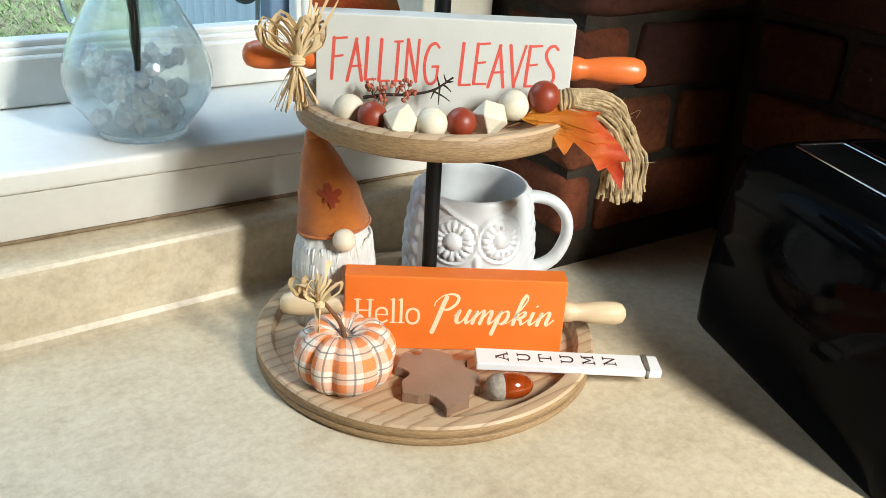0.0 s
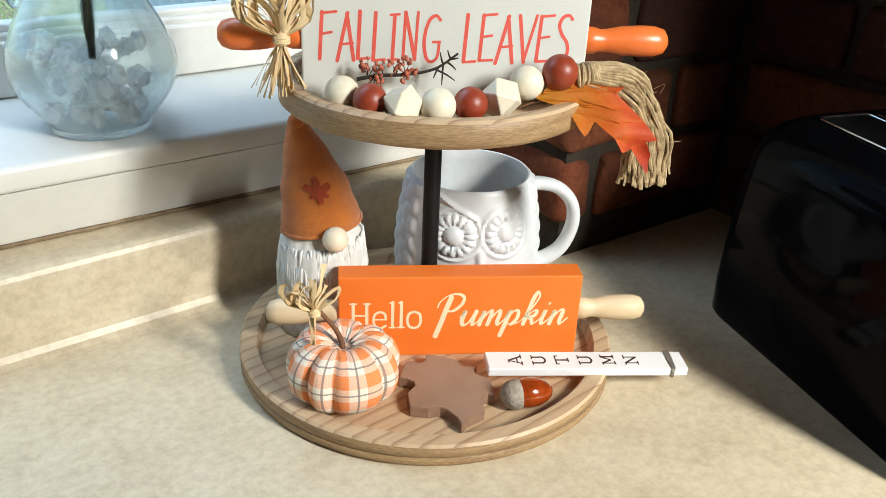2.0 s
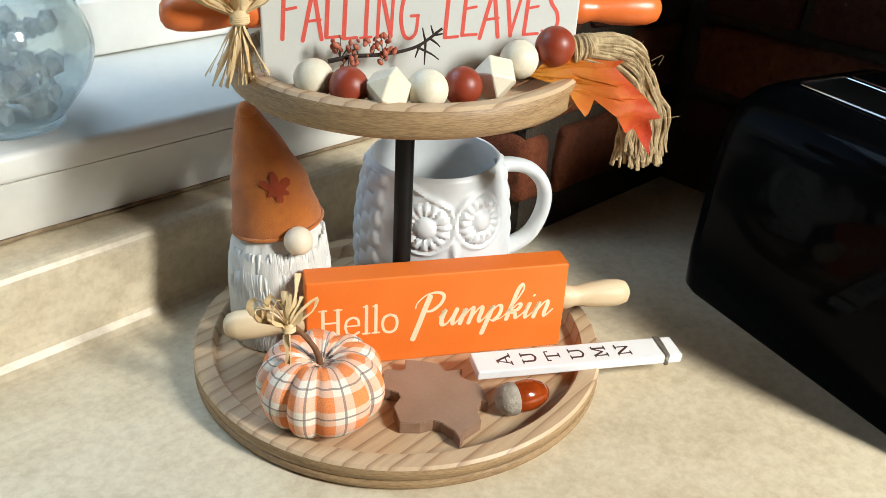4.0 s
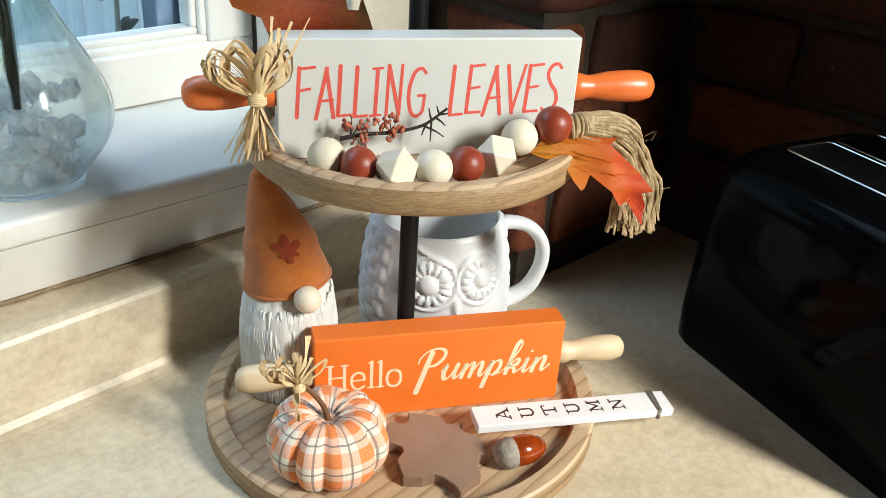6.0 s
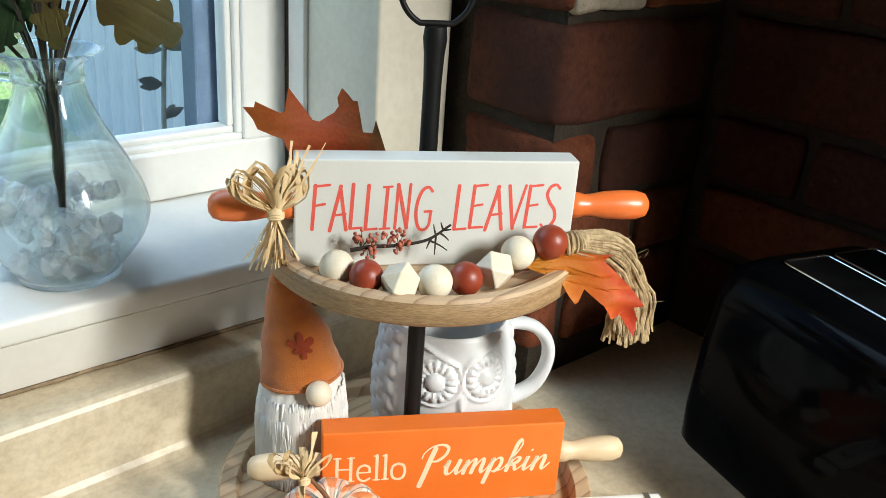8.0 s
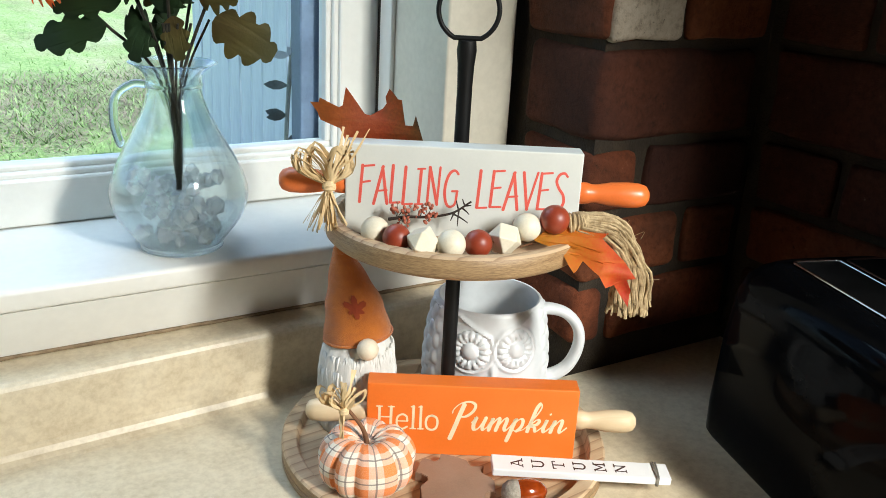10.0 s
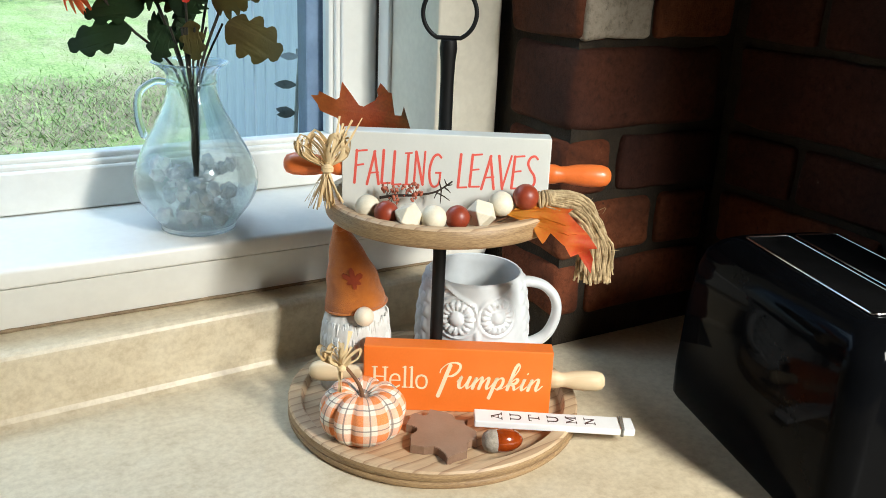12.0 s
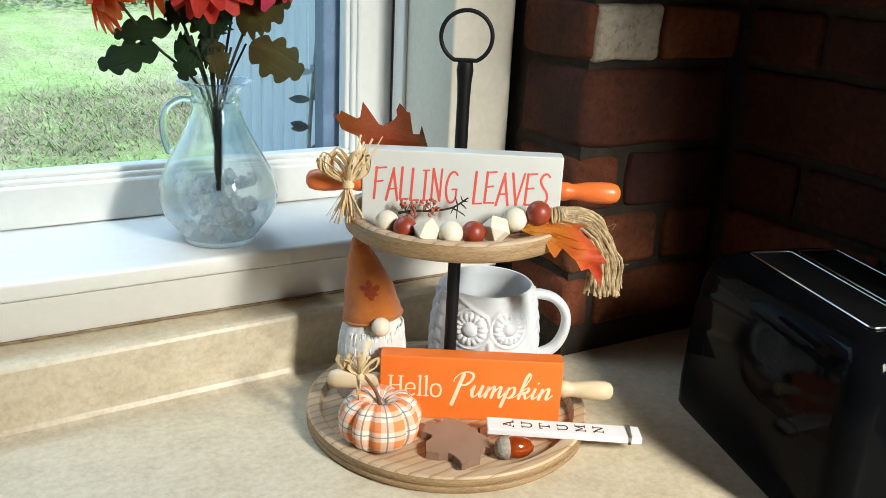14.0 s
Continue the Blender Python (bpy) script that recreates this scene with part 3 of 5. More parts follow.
CLUMPS = ((0.35, 4.75), (0.95, 5.0), (0.1, 5.5), (0.75, 5.5), (1.25, 5.7), (1.3, 6.4), (0.5, 6.2), (-0.3, 4.9))


def in_clump(k):
    c = CLUMPS[k % len(CLUMPS)]
    return c[0] + rng.gauss(0, 0.24), c[1] + rng.gauss(0, 0.26)


scatter("grass", GRASS, "tufts of green lawn grass", "grass", 9000, on_lawn, (0.0015, 0.004), (0.01, 0.04), (0.008, 0.030))
scatter("dry_brush", DRY_BRUSH, "grey-brown dry brush and twigs lying on the lawn", "dry brush", 9000, in_clump, (0.002, 0.0055), (0.03, 0.16), (0.004, 0.045))
scatter("weeds", GRASS, "green weeds growing through the dry brush", "weeds", 2600, in_clump, (0.003, 0.008), (0.02, 0.06), (0.01, 0.05))
scatter("far_shrubs", SHRUB, "pale green shrubs beyond the lawn", "shrubs", 16000, lambda k: (rng.uniform(-3.5, 6.5), 13.0 + rng.random() * 5 + 0.6 * math.sin(k)), (0.02, 0.05), (0.03, 0.09), (-0.05, 0.07), (0.0, 0.95))
fence = thing("fence", pose(0, 0, 0), "blue-grey painted board fence outside the window", "fence")
bm = bmesh.new()
box(bm, (-0.011, -0.068, -0.9), (0.011, 0.068, 1.5), 0.003, 1)
board = mesh_of("board", bm, FENCE)
for k in range(24):
    ob = new("board", board)
    ob.parent = fence
    ob.matrix_local = pose(1.02 + rng.uniform(-0.004, 0.004), 0.75 + 0.148 * k, rng.uniform(-0.02, 0.02), 0, rng.uniform(-0.4, 0.4), rng.uniform(-1, 1))
bm = bmesh.new()
box(bm, (1.034, 0.68, -0.25), (1.07, 4.3, -0.16), 0.003)
part("rail", bm, FENCE, fence)

# ---- tiered tray ----
tray = thing("tiered_tray", pose(0, 0, 0), "two-tier round wooden tray with a black iron pole and ring handle", "tiered tray")


def tray_disc(name, r, z0, z1, floor, wall, groove, shift):
    bm = bmesh.new()
    mid = z0 + (z1 - z0) * 0.45
    outer = [(0, z0), (r - 0.002, z0), (r, z0 + 0.002), (r, mid - 0.0006), (r - groove, mid), (r, mid + 0.0006), (r, z1 - 0.0015), (r - 0.0015, z1)]
    inner = [(r - wall + 0.001, z1), (r - wall, z1 - 0.001), (r - wall - 0.001, floor + 0.001), (r - wall - 0.002, floor), (0, floor)]
    rings = lathe(bm, outer + inner, 128)
    for f in bm.faces:
        f.material_index = 1 if f.calc_center_median().xy.length > r - 0.0013 and f.calc_center_median().z < z1 - 0.0008 else 0
        f.smooth = True
    me = mesh_of(name, bm, TRAY_WOOD, RIM_WOOD)
    ob = new(name, me)
    ob.parent, ob.location = tray, (shift, shift, 0.0)
    for p in me.polygons:
        p.use_smooth = abs(p.normal.z) < 0.3
    return ob


tray_disc("lower_tray", 0.1252, 0.0, 0.0155, 0.0075, 0.0120, 0.0010, -0.0012)
tray_disc("upper_tray", 0.0935, 0.1785, 0.194, 0.1865, 0.0085, 0.0, 0.0)
bm = bmesh.new()
lathe(bm, [(0, 0.0078), (0.011, 0.0078), (0.011, 0.0095), (0.0062, 0.0105), (0.0054, 0.016), (0.0054, 0.1784)], 24)
lathe(bm, [(0.0054, 0.1868), (0.0085, 0.1868), (0.0085, 0.1885), (0.0054, 0.19), (0.0052, 0.285), (0.0058, 0.300), (0.0068, 0.309), (0.0060, 0.3155), (0, 0.3160)], 24)
part("pole", bm, BLACK_IRON, tray, smooth=True)
bm = bmesh.new()
rr, c, s = 0.0203, math.cos(radians(-30)), math.sin(radians(-30))
loop = []
for k in range(49):
    a = radians(-90 + 26 + 308 * k / 48)
    loop.append(Vector((c * rr * math.cos(a), s * rr * math.cos(a), 0.3352 + rr * math.sin(a))))
flat_end = [loop[-1].lerp(loop[0], f) for f in (0.15, 0.35, 0.65, 0.85)]
tube(bm, loop + flat_end, 0.0017, 10, loop=True)
part("ring_handle", bm, BLACK_IRON, tray, smooth=True)

# ---- rolling-pin signs ----


def pin_sign(name, m, label, paint, handle, left, right, text_of, tall, axle):
    th = thing(name, m, label, "sign", "rolling-pin signs")
    bm = bmesh.new()
    box(bm, (-0.0792, 0, 0.0), (0.0792, 0.0175, tall), 0.0009, 2)
    block = part("block", bm, paint, th)
    for side, length in ((-1, left), (1, right)):
        bm = bmesh.new()
        r = 0.0088
        prof = [(0.0070, 0), (0.0076, 0.0015), (0.0075, 0.0055), (0.0063, 0.0095), (0.0066, 0.0135), (r * 0.93, 0.022), (r, length * 0.68), (r * 0.97, length * 0.84), (r * 0.78, length * 0.945), (r * 0.42, length * 0.99), (0, length)]
        lathe(bm, prof, 28, pose(side * 0.079, 0.00875, axle, 0, 90 * side, 0))
        part("handle", bm, handle, th, smooth=True)
    text_of(block)
    return th


# Letters as pen strokes: the advance, then strokes. "l" is straight, "c" a smooth curve; the number after it scales the pen.
TALL = {
    "F": "9; l1 1.2,26.5 0.4,0; l.8 0.6,25.6 8.2,26.6; l.8 0.8,14.2 6.2,15.4",
    "A": "9.4; l1 4.6,26.5 0,-0.5; l1 4.2,26 8.2,0; l.75 1.6,9 7.6,9.8",
    "L": "7.6; l1.05 1.2,27 0.8,0.4; l.8 0.5,0.3 6.6,0.9",
    "I": "7; l1 3,25.5 2.7,0.6; l.7 0.8,25.4 5.4,25.8; l.7 0.4,0.3 5.4,0.7",
    "N": "10; l1 1,-0.4 1.2,26; l1 1.2,26.4 7,0; l.9 7,-0.4 7.4,26.6",
    "G": "10.4; c.95 8.6,23.5 6.4,26 3.4,24 1.4,17 1.2,9 2.8,2 5.4,0.2 8,3 8.6,11; l.8 5.4,11.4 9,11.6",
    "E": "8.6; l1 1.2,26 0.8,0.3; l.8 1,25.6 7.4,26.4; l.75 1,13.6 6,14.6; l.8 0.7,0.4 7.2,0.8",
    "V": "9.6; l1 0.4,26.4 4.4,0; l.9 4.2,0 8.6,26.6",
    "S": "8.6; c.95 7.6,24 5.6,26.3 2.8,25 1.6,20.5 3.4,15.5 6.2,11 7,5.5 5,1 2.4,-0.2 0.4,2",
}
SERIF = {
    "H": "13; l1.3 2.2,0.3 2.2,14.7; l1.3 10,0.3 10,14.7; l.7 2.2,7.7 10,7.7; l.6 0.2,0.3 4.2,0.3; l.6 0.2,14.7 4.2,14.7; l.6 8,0.3 12,0.3; l.6 8,14.7 12,14.7",
    "e": "9.6; c1 8,5.2 7.4,8.4 4.7,9.7 1.8,8.3 0.9,4.9 1.9,1.4 4.8,-0.1 8,1.5; l.6 1,5.2 8.2,5.2",
    "l": "5; l1.25 2.3,0.3 2.3,15.6; l.6 0.4,0.3 4.3,0.3; l.6 0.6,15 2.4,15.7",
    "o": "10; c1.1 4.8,9.7 1.9,8.4 0.9,4.8 1.9,1.2 4.8,-0.1 7.7,1.2 8.7,4.8 7.7,8.4 4.6,9.7",
}
BRUSH = {
    "P": "11.5; c1.25 3.2,19.5 2.6,11 2.2,2 1.6,-7.6; c.8 -2,12.5 -1.8,16 1.2,20.4 6,21.6 9.6,19.4 9.6,14.6 6.6,10.4 3.2,10",
    "u": "9.6; c1.1 -0.4,5.5 1.2,10 1,4.5 2.2,0.6 4.6,1.6 6.8,9.6; c1 6.9,10 6.5,3.5 7.7,0.3 10.2,4",
    "m": "13; c1 0,3.4 1.4,9.8 1.3,5 1.2,0; c1 1.3,3 3.8,9.2 5.2,9.6 5.5,6 5.3,0; c1 5.5,3 8,9.2 9.5,9.6 9.9,6.6 9.8,2.6 11,0.3 13.2,4",
    "p": "9.4; c1.1 0,3.4 1.6,10 1.3,1 0.8,-7.8; c.9 1.4,5 3.8,9.6 6,9 6.4,4.2 4.4,0.3 1.8,1.6; c.6 4.6,0.3 7.6,1.4 9.6,4",
    "k": "9; c1 0,3.4 3.2,12.5 4.6,19 3.4,22.4 2,19 1.6,9 1.4,0; c.9 1.6,4.6 4.2,9.4 6.2,9 5.4,6 2.4,5 4.8,3.6 6.2,0.4 9.2,4",
    "i": "4.8; c1 0,3.4 1.4,10 1.1,3.4 2.3,0.3 5,4; l1.2 2,14 2.4,14.8",
    "n": "9; c1 0,3.4 1.4,9.8 1.3,5 1.2,0; c1 1.3,3 3.8,9.2 5.6,9.6 6,6.6 5.9,2.6 7,0.3 9.6,4.4",
}
SLAB = {
    "A": "14; l.8 5.6,13.6 1.6,0.4; l1.2 5.6,13.6 10.4,0.4; l.7 2.8,4.8 9,4.8; l.7 0,0.4 3.8,0.4; l.7 8,0.4 12.4,0.4; l.7 3,13.4 6.2,13.4",
    "U": "14; c1.2 2.4,13.4 2.4,7 2.6,2.4 6,0 9.4,2.4 9.6,7 9.6,13.4; l.7 0.4,13.4 4.4,13.4; l.7 7.6,13.4 11.6,13.4",
    "T": "14; l1.2 6,0.4 6,13.4; l.8 0.8,13.4 11.2,13.4; l.8 1,13.4 1,10.4; l.8 11,13.4 11,10.4; l.7 3.6,0.4 8.4,0.4",
    "M": "14; l.8 2,0.4 2,13.4; l1.1 2.2,13.4 6,4; l.9 6,4 9.8,13.4; l1.2 10,0.4 10,13.4; l.7 0.2,0.4 4,0.4; l.7 8,0.4 12,0.4; l.7 0.2,13.4 2.6,13.4; l.7 9.6,13.4 12,13.4",
    "N": "14; l.8 2.2,0.4 2.2,13.4; l1.2 2.2,13.4 9.6,0.4; l.8 9.6,0.4 9.6,13.4; l.7 0.2,0.4 4.2,0.4; l.7 0.2,13.4 2.6,13.4; l.7 7.6,13.4 11.6,13.4",
}


def pen(bm, pts, width, taper):
    """A flat stroke through places in x, y, rounded at its ends; taper thins it where it rises."""
    rows = []
    for i, p in enumerate(pts):
        d = (pts[min(i + 1, len(pts) - 1)] - pts[max(i - 1, 0)]).normalized()
        w = width * (1 - taper * max(0.0, min(1.0, 0.5 + 0.9 * d.y))) / 2
        n = Vector((-d.y, d.x, 0)) * w
        end = d * (w * 0.7)
        if i == 0:
            rows.append((p - end + n * 0.5, p - end - n * 0.5))
        rows.append((p + n, p - n))
        if i == len(pts) - 1:
            rows.append((p + end + n * 0.5, p + end - n * 0.5))
    vs = [[[bm.verts.new((q.x, q.y, q.z + z)) for q in row] for row in rows] for z in (-0.0001, 0.00005)]
    for a, b in zip(range(len(rows)), range(1, len(rows))):
        for z in (0, 1):
            bm.faces.new((vs[z][a][0], vs[z][a][1], vs[z][b][1], vs[z][b][0]))
        for k in (0, 1):
            bm.faces.new((vs[0][a][k], vs[0][b][k], vs[1][b][k], vs[1][a][k]))
    for a in (0, -1):
        bm.faces.new((vs[0][a][0], vs[0][a][1], vs[1][a][1], vs[1][a][0]))


def written(text, face, m, width, tall, units, thick, material, parent, slant=0.0, taper=0.0, wobble=0.0, label=""):
    """Words in strokes, one mesh a letter: width over all, and tall metres for that many units of height."""
    total = sum(float(face[c].split(";")[0]) for c in text)
    sx, sy, x = width / total, tall / units, 0.0
    sway = random.Random(len(text) * 7 + 1)
    for c in text:
        adv, *strokes = face[c].split(";")
        bm = bmesh.new()
        dy = sway.uniform(-wobble, wobble)
        for layer, st in enumerate(strokes):
            head, *pts = st.split()
            pts = [tuple(float(v) for v in p.split(",")) for p in pts]
            pts = [Vector(((x + px + slant * py) * sx, (py + dy) * sy, 0.00004 * layer)) for px, py in pts]
            if head[0] == "c":
                pts = spline(pts, 6 * len(pts))
            pen(bm, pts, thick * float(head[1:]), taper)
        bmesh.ops.transform(bm, matrix=m, verts=bm.verts)
        part("letter", bm, material, parent, label)
        x += float(adv)


def falling(th):
    written("FALLING", TALL, pose(-0.0700, -0.00005, 0.0222, 90), 0.0675, 0.0255, 26, 0.0020, INK_RED, th, slant=0.03, taper=0.15, wobble=0.8, label="coral red hand-drawn capital")
    written("LEAVES", TALL, pose(0.0088, -0.00005, 0.0222, 90), 0.0610, 0.0257, 26, 0.0020, INK_RED, th, slant=0.03, taper=0.15, wobble=0.8, label="coral red hand-drawn capital")


def hello(th):
    written("Hello", SERIF, pose(-0.0722, -0.00005, 0.0216, 90), 0.0478, 0.0198, 15.7, 0.0016, INK_CREAM, th, label="cream serif letter")
    written("Pumpkin", BRUSH, pose(-0.0160, -0.00005, 0.0228, 90), 0.0858, 0.0330, 30, 0.0027, INK_CREAM, th, slant=0.22, taper=0.62, label="cream brush-script letter")


pin_sign("rolling_pin_sign", pose(-0.0150, -0.0292, 0.1867, 0, 0, -30.2), "white rolling-pin sign with coral lettering, on the upper tray", SIGN_WHITE, HANDLE_ORANGE, 0.046, 0.049, falling, 0.0625, 0.0332)
pin_sign("rolling_pin_sign", pose(0.0050, -0.0300, 0.0077, 0, 0, -30.2), "orange rolling-pin sign with cream lettering, on the lower tray", SIGN_ORANGE, PIN_WOOD, 0.047, 0.047, hello, 0.0592, 0.0300)

# ---- raffia bows ----


def raffia_bow(name, m, label, size, seed, loops, tails, ups, lean=0.2, wide=1.0):
    rng = random.Random(seed)
    th = thing(name, m, label, "bow", "raffia bows")

    def strand(name, pts, w):
        bm = bmesh.new()
        tube(bm, spline([(x + rng.uniform(-1, 1) * 0.0012, y + rng.uniform(-1, 1) * 0.0012, z) for x, y, z in pts], 12), lambda u: wide * w * (0.75 + 0.35 * math.sin(u * 9 + w * 1e4)), 6, 0.15 / wide)
        part(name, bm, RAFFIA, th, smooth=True)

    for side, count in loops:
        for k in range(count):
            a, l, wd = rng.uniform(0.65, 1.3) + (0.2 if side > 0 else 0), size * rng.uniform(0.75, 1.1), rng.uniform(0.3, 0.6)
            ux, uz = side * math.cos(a), math.sin(a)
            strand("loop", [(0, -0.001, 0), (ux * l * 0.5 - uz * wd * l * 0.28 * side, rng.uniform(-0.005, 0.002), uz * l * 0.55 + ux * side * wd * 0.1 * l), (ux * l, rng.uniform(-0.006, 0.003), uz * l), (ux * l * 0.75 + uz * wd * l * 0.45 * side, rng.uniform(-0.005, 0.003), uz * l * 0.45), (0.0005 * side, -0.001, 0.001)], size * rng.uniform(0.032, 0.062))
    for k in range(tails):
        x, l = rng.uniform(-0.62, 0.5), size * rng.uniform(0.75, 1.1)
        strand("tail", [(0, -0.001, 0), (x * l * 0.45, -0.004, -l * 0.4), (x * l + rng.uniform(-0.002, 0.002), rng.uniform(-0.006, 0.001), -l)], size * rng.uniform(0.032, 0.062))
    for k in range(ups):
        x, l = lean + rng.uniform(-0.3, 0.3), size * rng.uniform(0.8, 1.35)
        strand("tail", [(0, -0.001, 0), (x * l * 0.5, -0.003, l * 0.5), (x * l * 0.9, rng.uniform(-0.006, 0.004), l)], size * rng.uniform(0.03, 0.055))
    bm = bmesh.new()
    ball(bm, (0, -0.0025, 0), size * 0.14, 12, 8, (1, 0.6, 0.95))
    for k in range(4):
        tube(bm, [Vector((size * 0.13 * math.cos(a), -0.0025 + size * 0.1 * math.sin(a), size * (0.03 * k - 0.045))) for a in [2 * math.pi * i / 14 for i in range(14)]], size * 0.03, 5, loop=True)
    part("knot", bm, RAFFIA, th, smooth=True)
    return th


raffia_bow("raffia_bow", pose(-0.0955, 0.0095, 0.2215, 0, 0, -30), "natural raffia bow tied round an orange pin handle", 0.030, 3, ((-1, 13), (1, 6)), 34, 9, 0.45)

# ---- bead garland with tassel ----
garland = thing("bead_garland", pose(0, 0, 0.1865), "cream and rust wooden bead garland with a jute tassel", "garland")
BEADS = [(-0.0760, -0.0200, 0.0095, 0), (-0.0690, -0.0370, 0.0092, 1), (-0.0585, -0.0525, 0.0098, 2), (-0.0432, -0.0622, 0.0095, 0), (-0.0265, -0.0680, 0.0092, 1), (-0.0075, -0.0700, 0.0100, 2), (0.0105, -0.0690, 0.0095, 0), (0.0265, -0.0775, 0.0098, 1)]
LIFT = (0.0102, 0.0098, 0.0102, 0.0102, 0.0102, 0.0112, 0.0168, 0.0228)
centres = []
for k, ((x, y, r, sort), dz) in enumerate(zip(BEADS, LIFT)):
    bm = bmesh.new()
    if sort == 2:
        bmesh.ops.create_cube(bm, size=r * 1.5)
        bmesh.ops.bevel(bm, geom=list(bm.verts), offset=r * 0.75, segments=1, affect="VERTICES")
        bmesh.ops.remove_doubles(bm, verts=bm.verts, dist=1e-5)
        bmesh.ops.bevel(bm, geom=list(bm.edges), offset=0.00035, segments=1, affect="EDGES")
        bmesh.ops.scale(bm, vec=(1.12, 1.12, 1.12), verts=bm.verts)
        bmesh.ops.rotate(bm, cent=(0, 0, 0), matrix=Euler((radians(20 + 25 * k), radians(12), radians(38 * k))).to_matrix(), verts=bm.verts)
    else:
        ball(bm, (0, 0, 0), r, 28, 18)
    ob = part("bead", bm, BEAD_RUST if sort == 1 else BEAD_CREAM, garland, ("round cream bead", "round rust bead", "faceted cream bead")[sort], smooth=sort != 2)
    ob.location = (x, y, dz)
    centres.append(Vector((x, y, dz)))
bm = bmesh.new()
tube(bm, spline([(-0.0765, -0.0040, 0.002), (-0.0790, -0.0110, 0.006), *centres, (0.0395, -0.0810, 0.0215)], 60), 0.0011, 6)
part("cord", bm, JUTE, garland, smooth=True)
KNOT = Vector((0.0415, -0.0815, 0.0205))
bm = bmesh.new()
lathe(bm, [(0.002, -0.007), (0.0050, -0.0055), (0.0062, -0.001), (0.0058, 0.003), (0.0064, 0.006), (0.005, 0.009), (0.002, 0.010)], 18, Matrix.Translation(KNOT) @ pose(0, 0, 0, 0, 80, -25))
for k in range(5):
    q = Matrix.Translation(KNOT) @ pose(0, 0, 0, 0, 80, -25)
    tube(bm, [q @ Vector((0.0060 * math.cos(a + k), 0.0060 * math.sin(a + k), -0.004 + 0.0019 * k + 0.0012 * math.sin(a))) for a in [2 * math.pi * i / 16 for i in range(16)]], 0.0011, 6, loop=True)
knot = part("tassel_knot", bm, JUTE, garland, "wrapped jute knot", smooth=True)
bm = bmesh.new()
rng = random.Random(11)
for k in range(170):
    ang, rad = rng.uniform(0, 6.28), 0.0062 * math.sqrt(rng.random())
    off = Vector((rad * math.sin(ang) * 0.4, rad * math.cos(ang), rad * math.sin(ang)))
    e = rng.uniform(-1, 1)
    drop = rng.uniform(0.0, 0.013)
    end = Vector((0.0790 + 0.0105 * e + rng.uniform(-0.003, 0.003), -0.1015 - 0.0055 * e + rng.uniform(-0.006, 0.006), -0.046 + drop))
    mid = Vector((0.0780 + 0.0085 * e, -0.0985 - 0.005 * e + rng.uniform(-0.005, 0.005), -0.012 + rng.uniform(-0.003, 0.003)))
    pts = spline([KNOT + off, KNOT + Vector((0.016, -0.0085, -0.0025)) + off * 1.3, Vector((0.0685 + 0.004 * e, -0.0955, 0.0100)) + off * 1.2, mid, end], 14)
    wob = rng.uniform(0, 9)
    pts = [p + Vector((math.sin(i * 1.7 + wob), math.cos(i * 1.3 + wob), 0)) * 0.0007 for i, p in enumerate(pts)]
    tube(bm, pts, rng.uniform(0.0006, 0.0013), 5)
for k in range(20):
    p = Vector((rng.uniform(0.045, 0.085), -0.1 + rng.uniform(-0.01, 0.012), rng.uniform(-0.045, 0.02)))
    if p.x < 0.072 and p.z < 0.005:
        continue
    tube(bm, spline([p, p + Vector([rng.uniform(-0.006, 0.006) for _ in range(3)]), p + Vector([rng.uniform(-0.008, 0.008) for _ in range(3)])], 5), 0.00014, 3)
knot.parent = part("tassel", bm, JUTE, garland, "frayed jute tassel hanging over the tray's rim", smooth=True)

# ---- leaves ----
maple = thing("autumn_leaf", pose(0, 0, 0), "orange and red maple leaf draped over the upper tray's rim", "leaf")
m_leaf = pose(0.0118, -0.0712, 0.1945, 90, 0, -30)


def drape(x, y):
    out = 0.016 * min(1.0, max(0.0, (0.004 - y) / 0.018))
    return m_leaf @ Vector((x, y, out + 0.0025 * math.sin(x * 170) + 0.0012 * math.sin(y * 300 + x * 200)))


bm = bmesh.new()
# Outline: along the leaf and up from its stalk, in millimetres.
MAPLE = [(-1, 3), (6, 5), (11, 9), (28, 11), (42, 8), (52, 8), (48, 4), (56, -3), (63, -9), (70, -18), (64, -19), (68, -27), (67, -38), (61, -30), (56, -23), (50, -24), (45, -16), (35, -9), (29, -16), (25, -11), (21, -4), (14, -1), (6, 1)]
blade(bm, [(x * 0.001, y * 0.001) for x, y in MAPLE], drape)
part("blade", bm, MAPLE_BRIGHT, maple, smooth=True)
bm = bmesh.new()
tube(bm, [m_leaf @ Vector((-0.006 + 0.0015 * k, -0.004 + 0.0006 * k, 0.002)) for k in range(8)], 0.0005, 6)
part("leaf_stalk", bm, STEM, maple, smooth=True)

oak = thing("autumn_leaf", pose(0, 0, 0), "russet brown pointed leaf standing behind the white sign", "leaf")
m_oak = pose(-0.0150, -0.0292, 0.1867, 90, 0, -30.2)


def stand(x, y):
    return m_oak @ Vector((x, y, -0.0215 - 0.003 * math.sin(x * 90) + 0.002 * math.sin(y * 120)))


bm = bmesh.new()
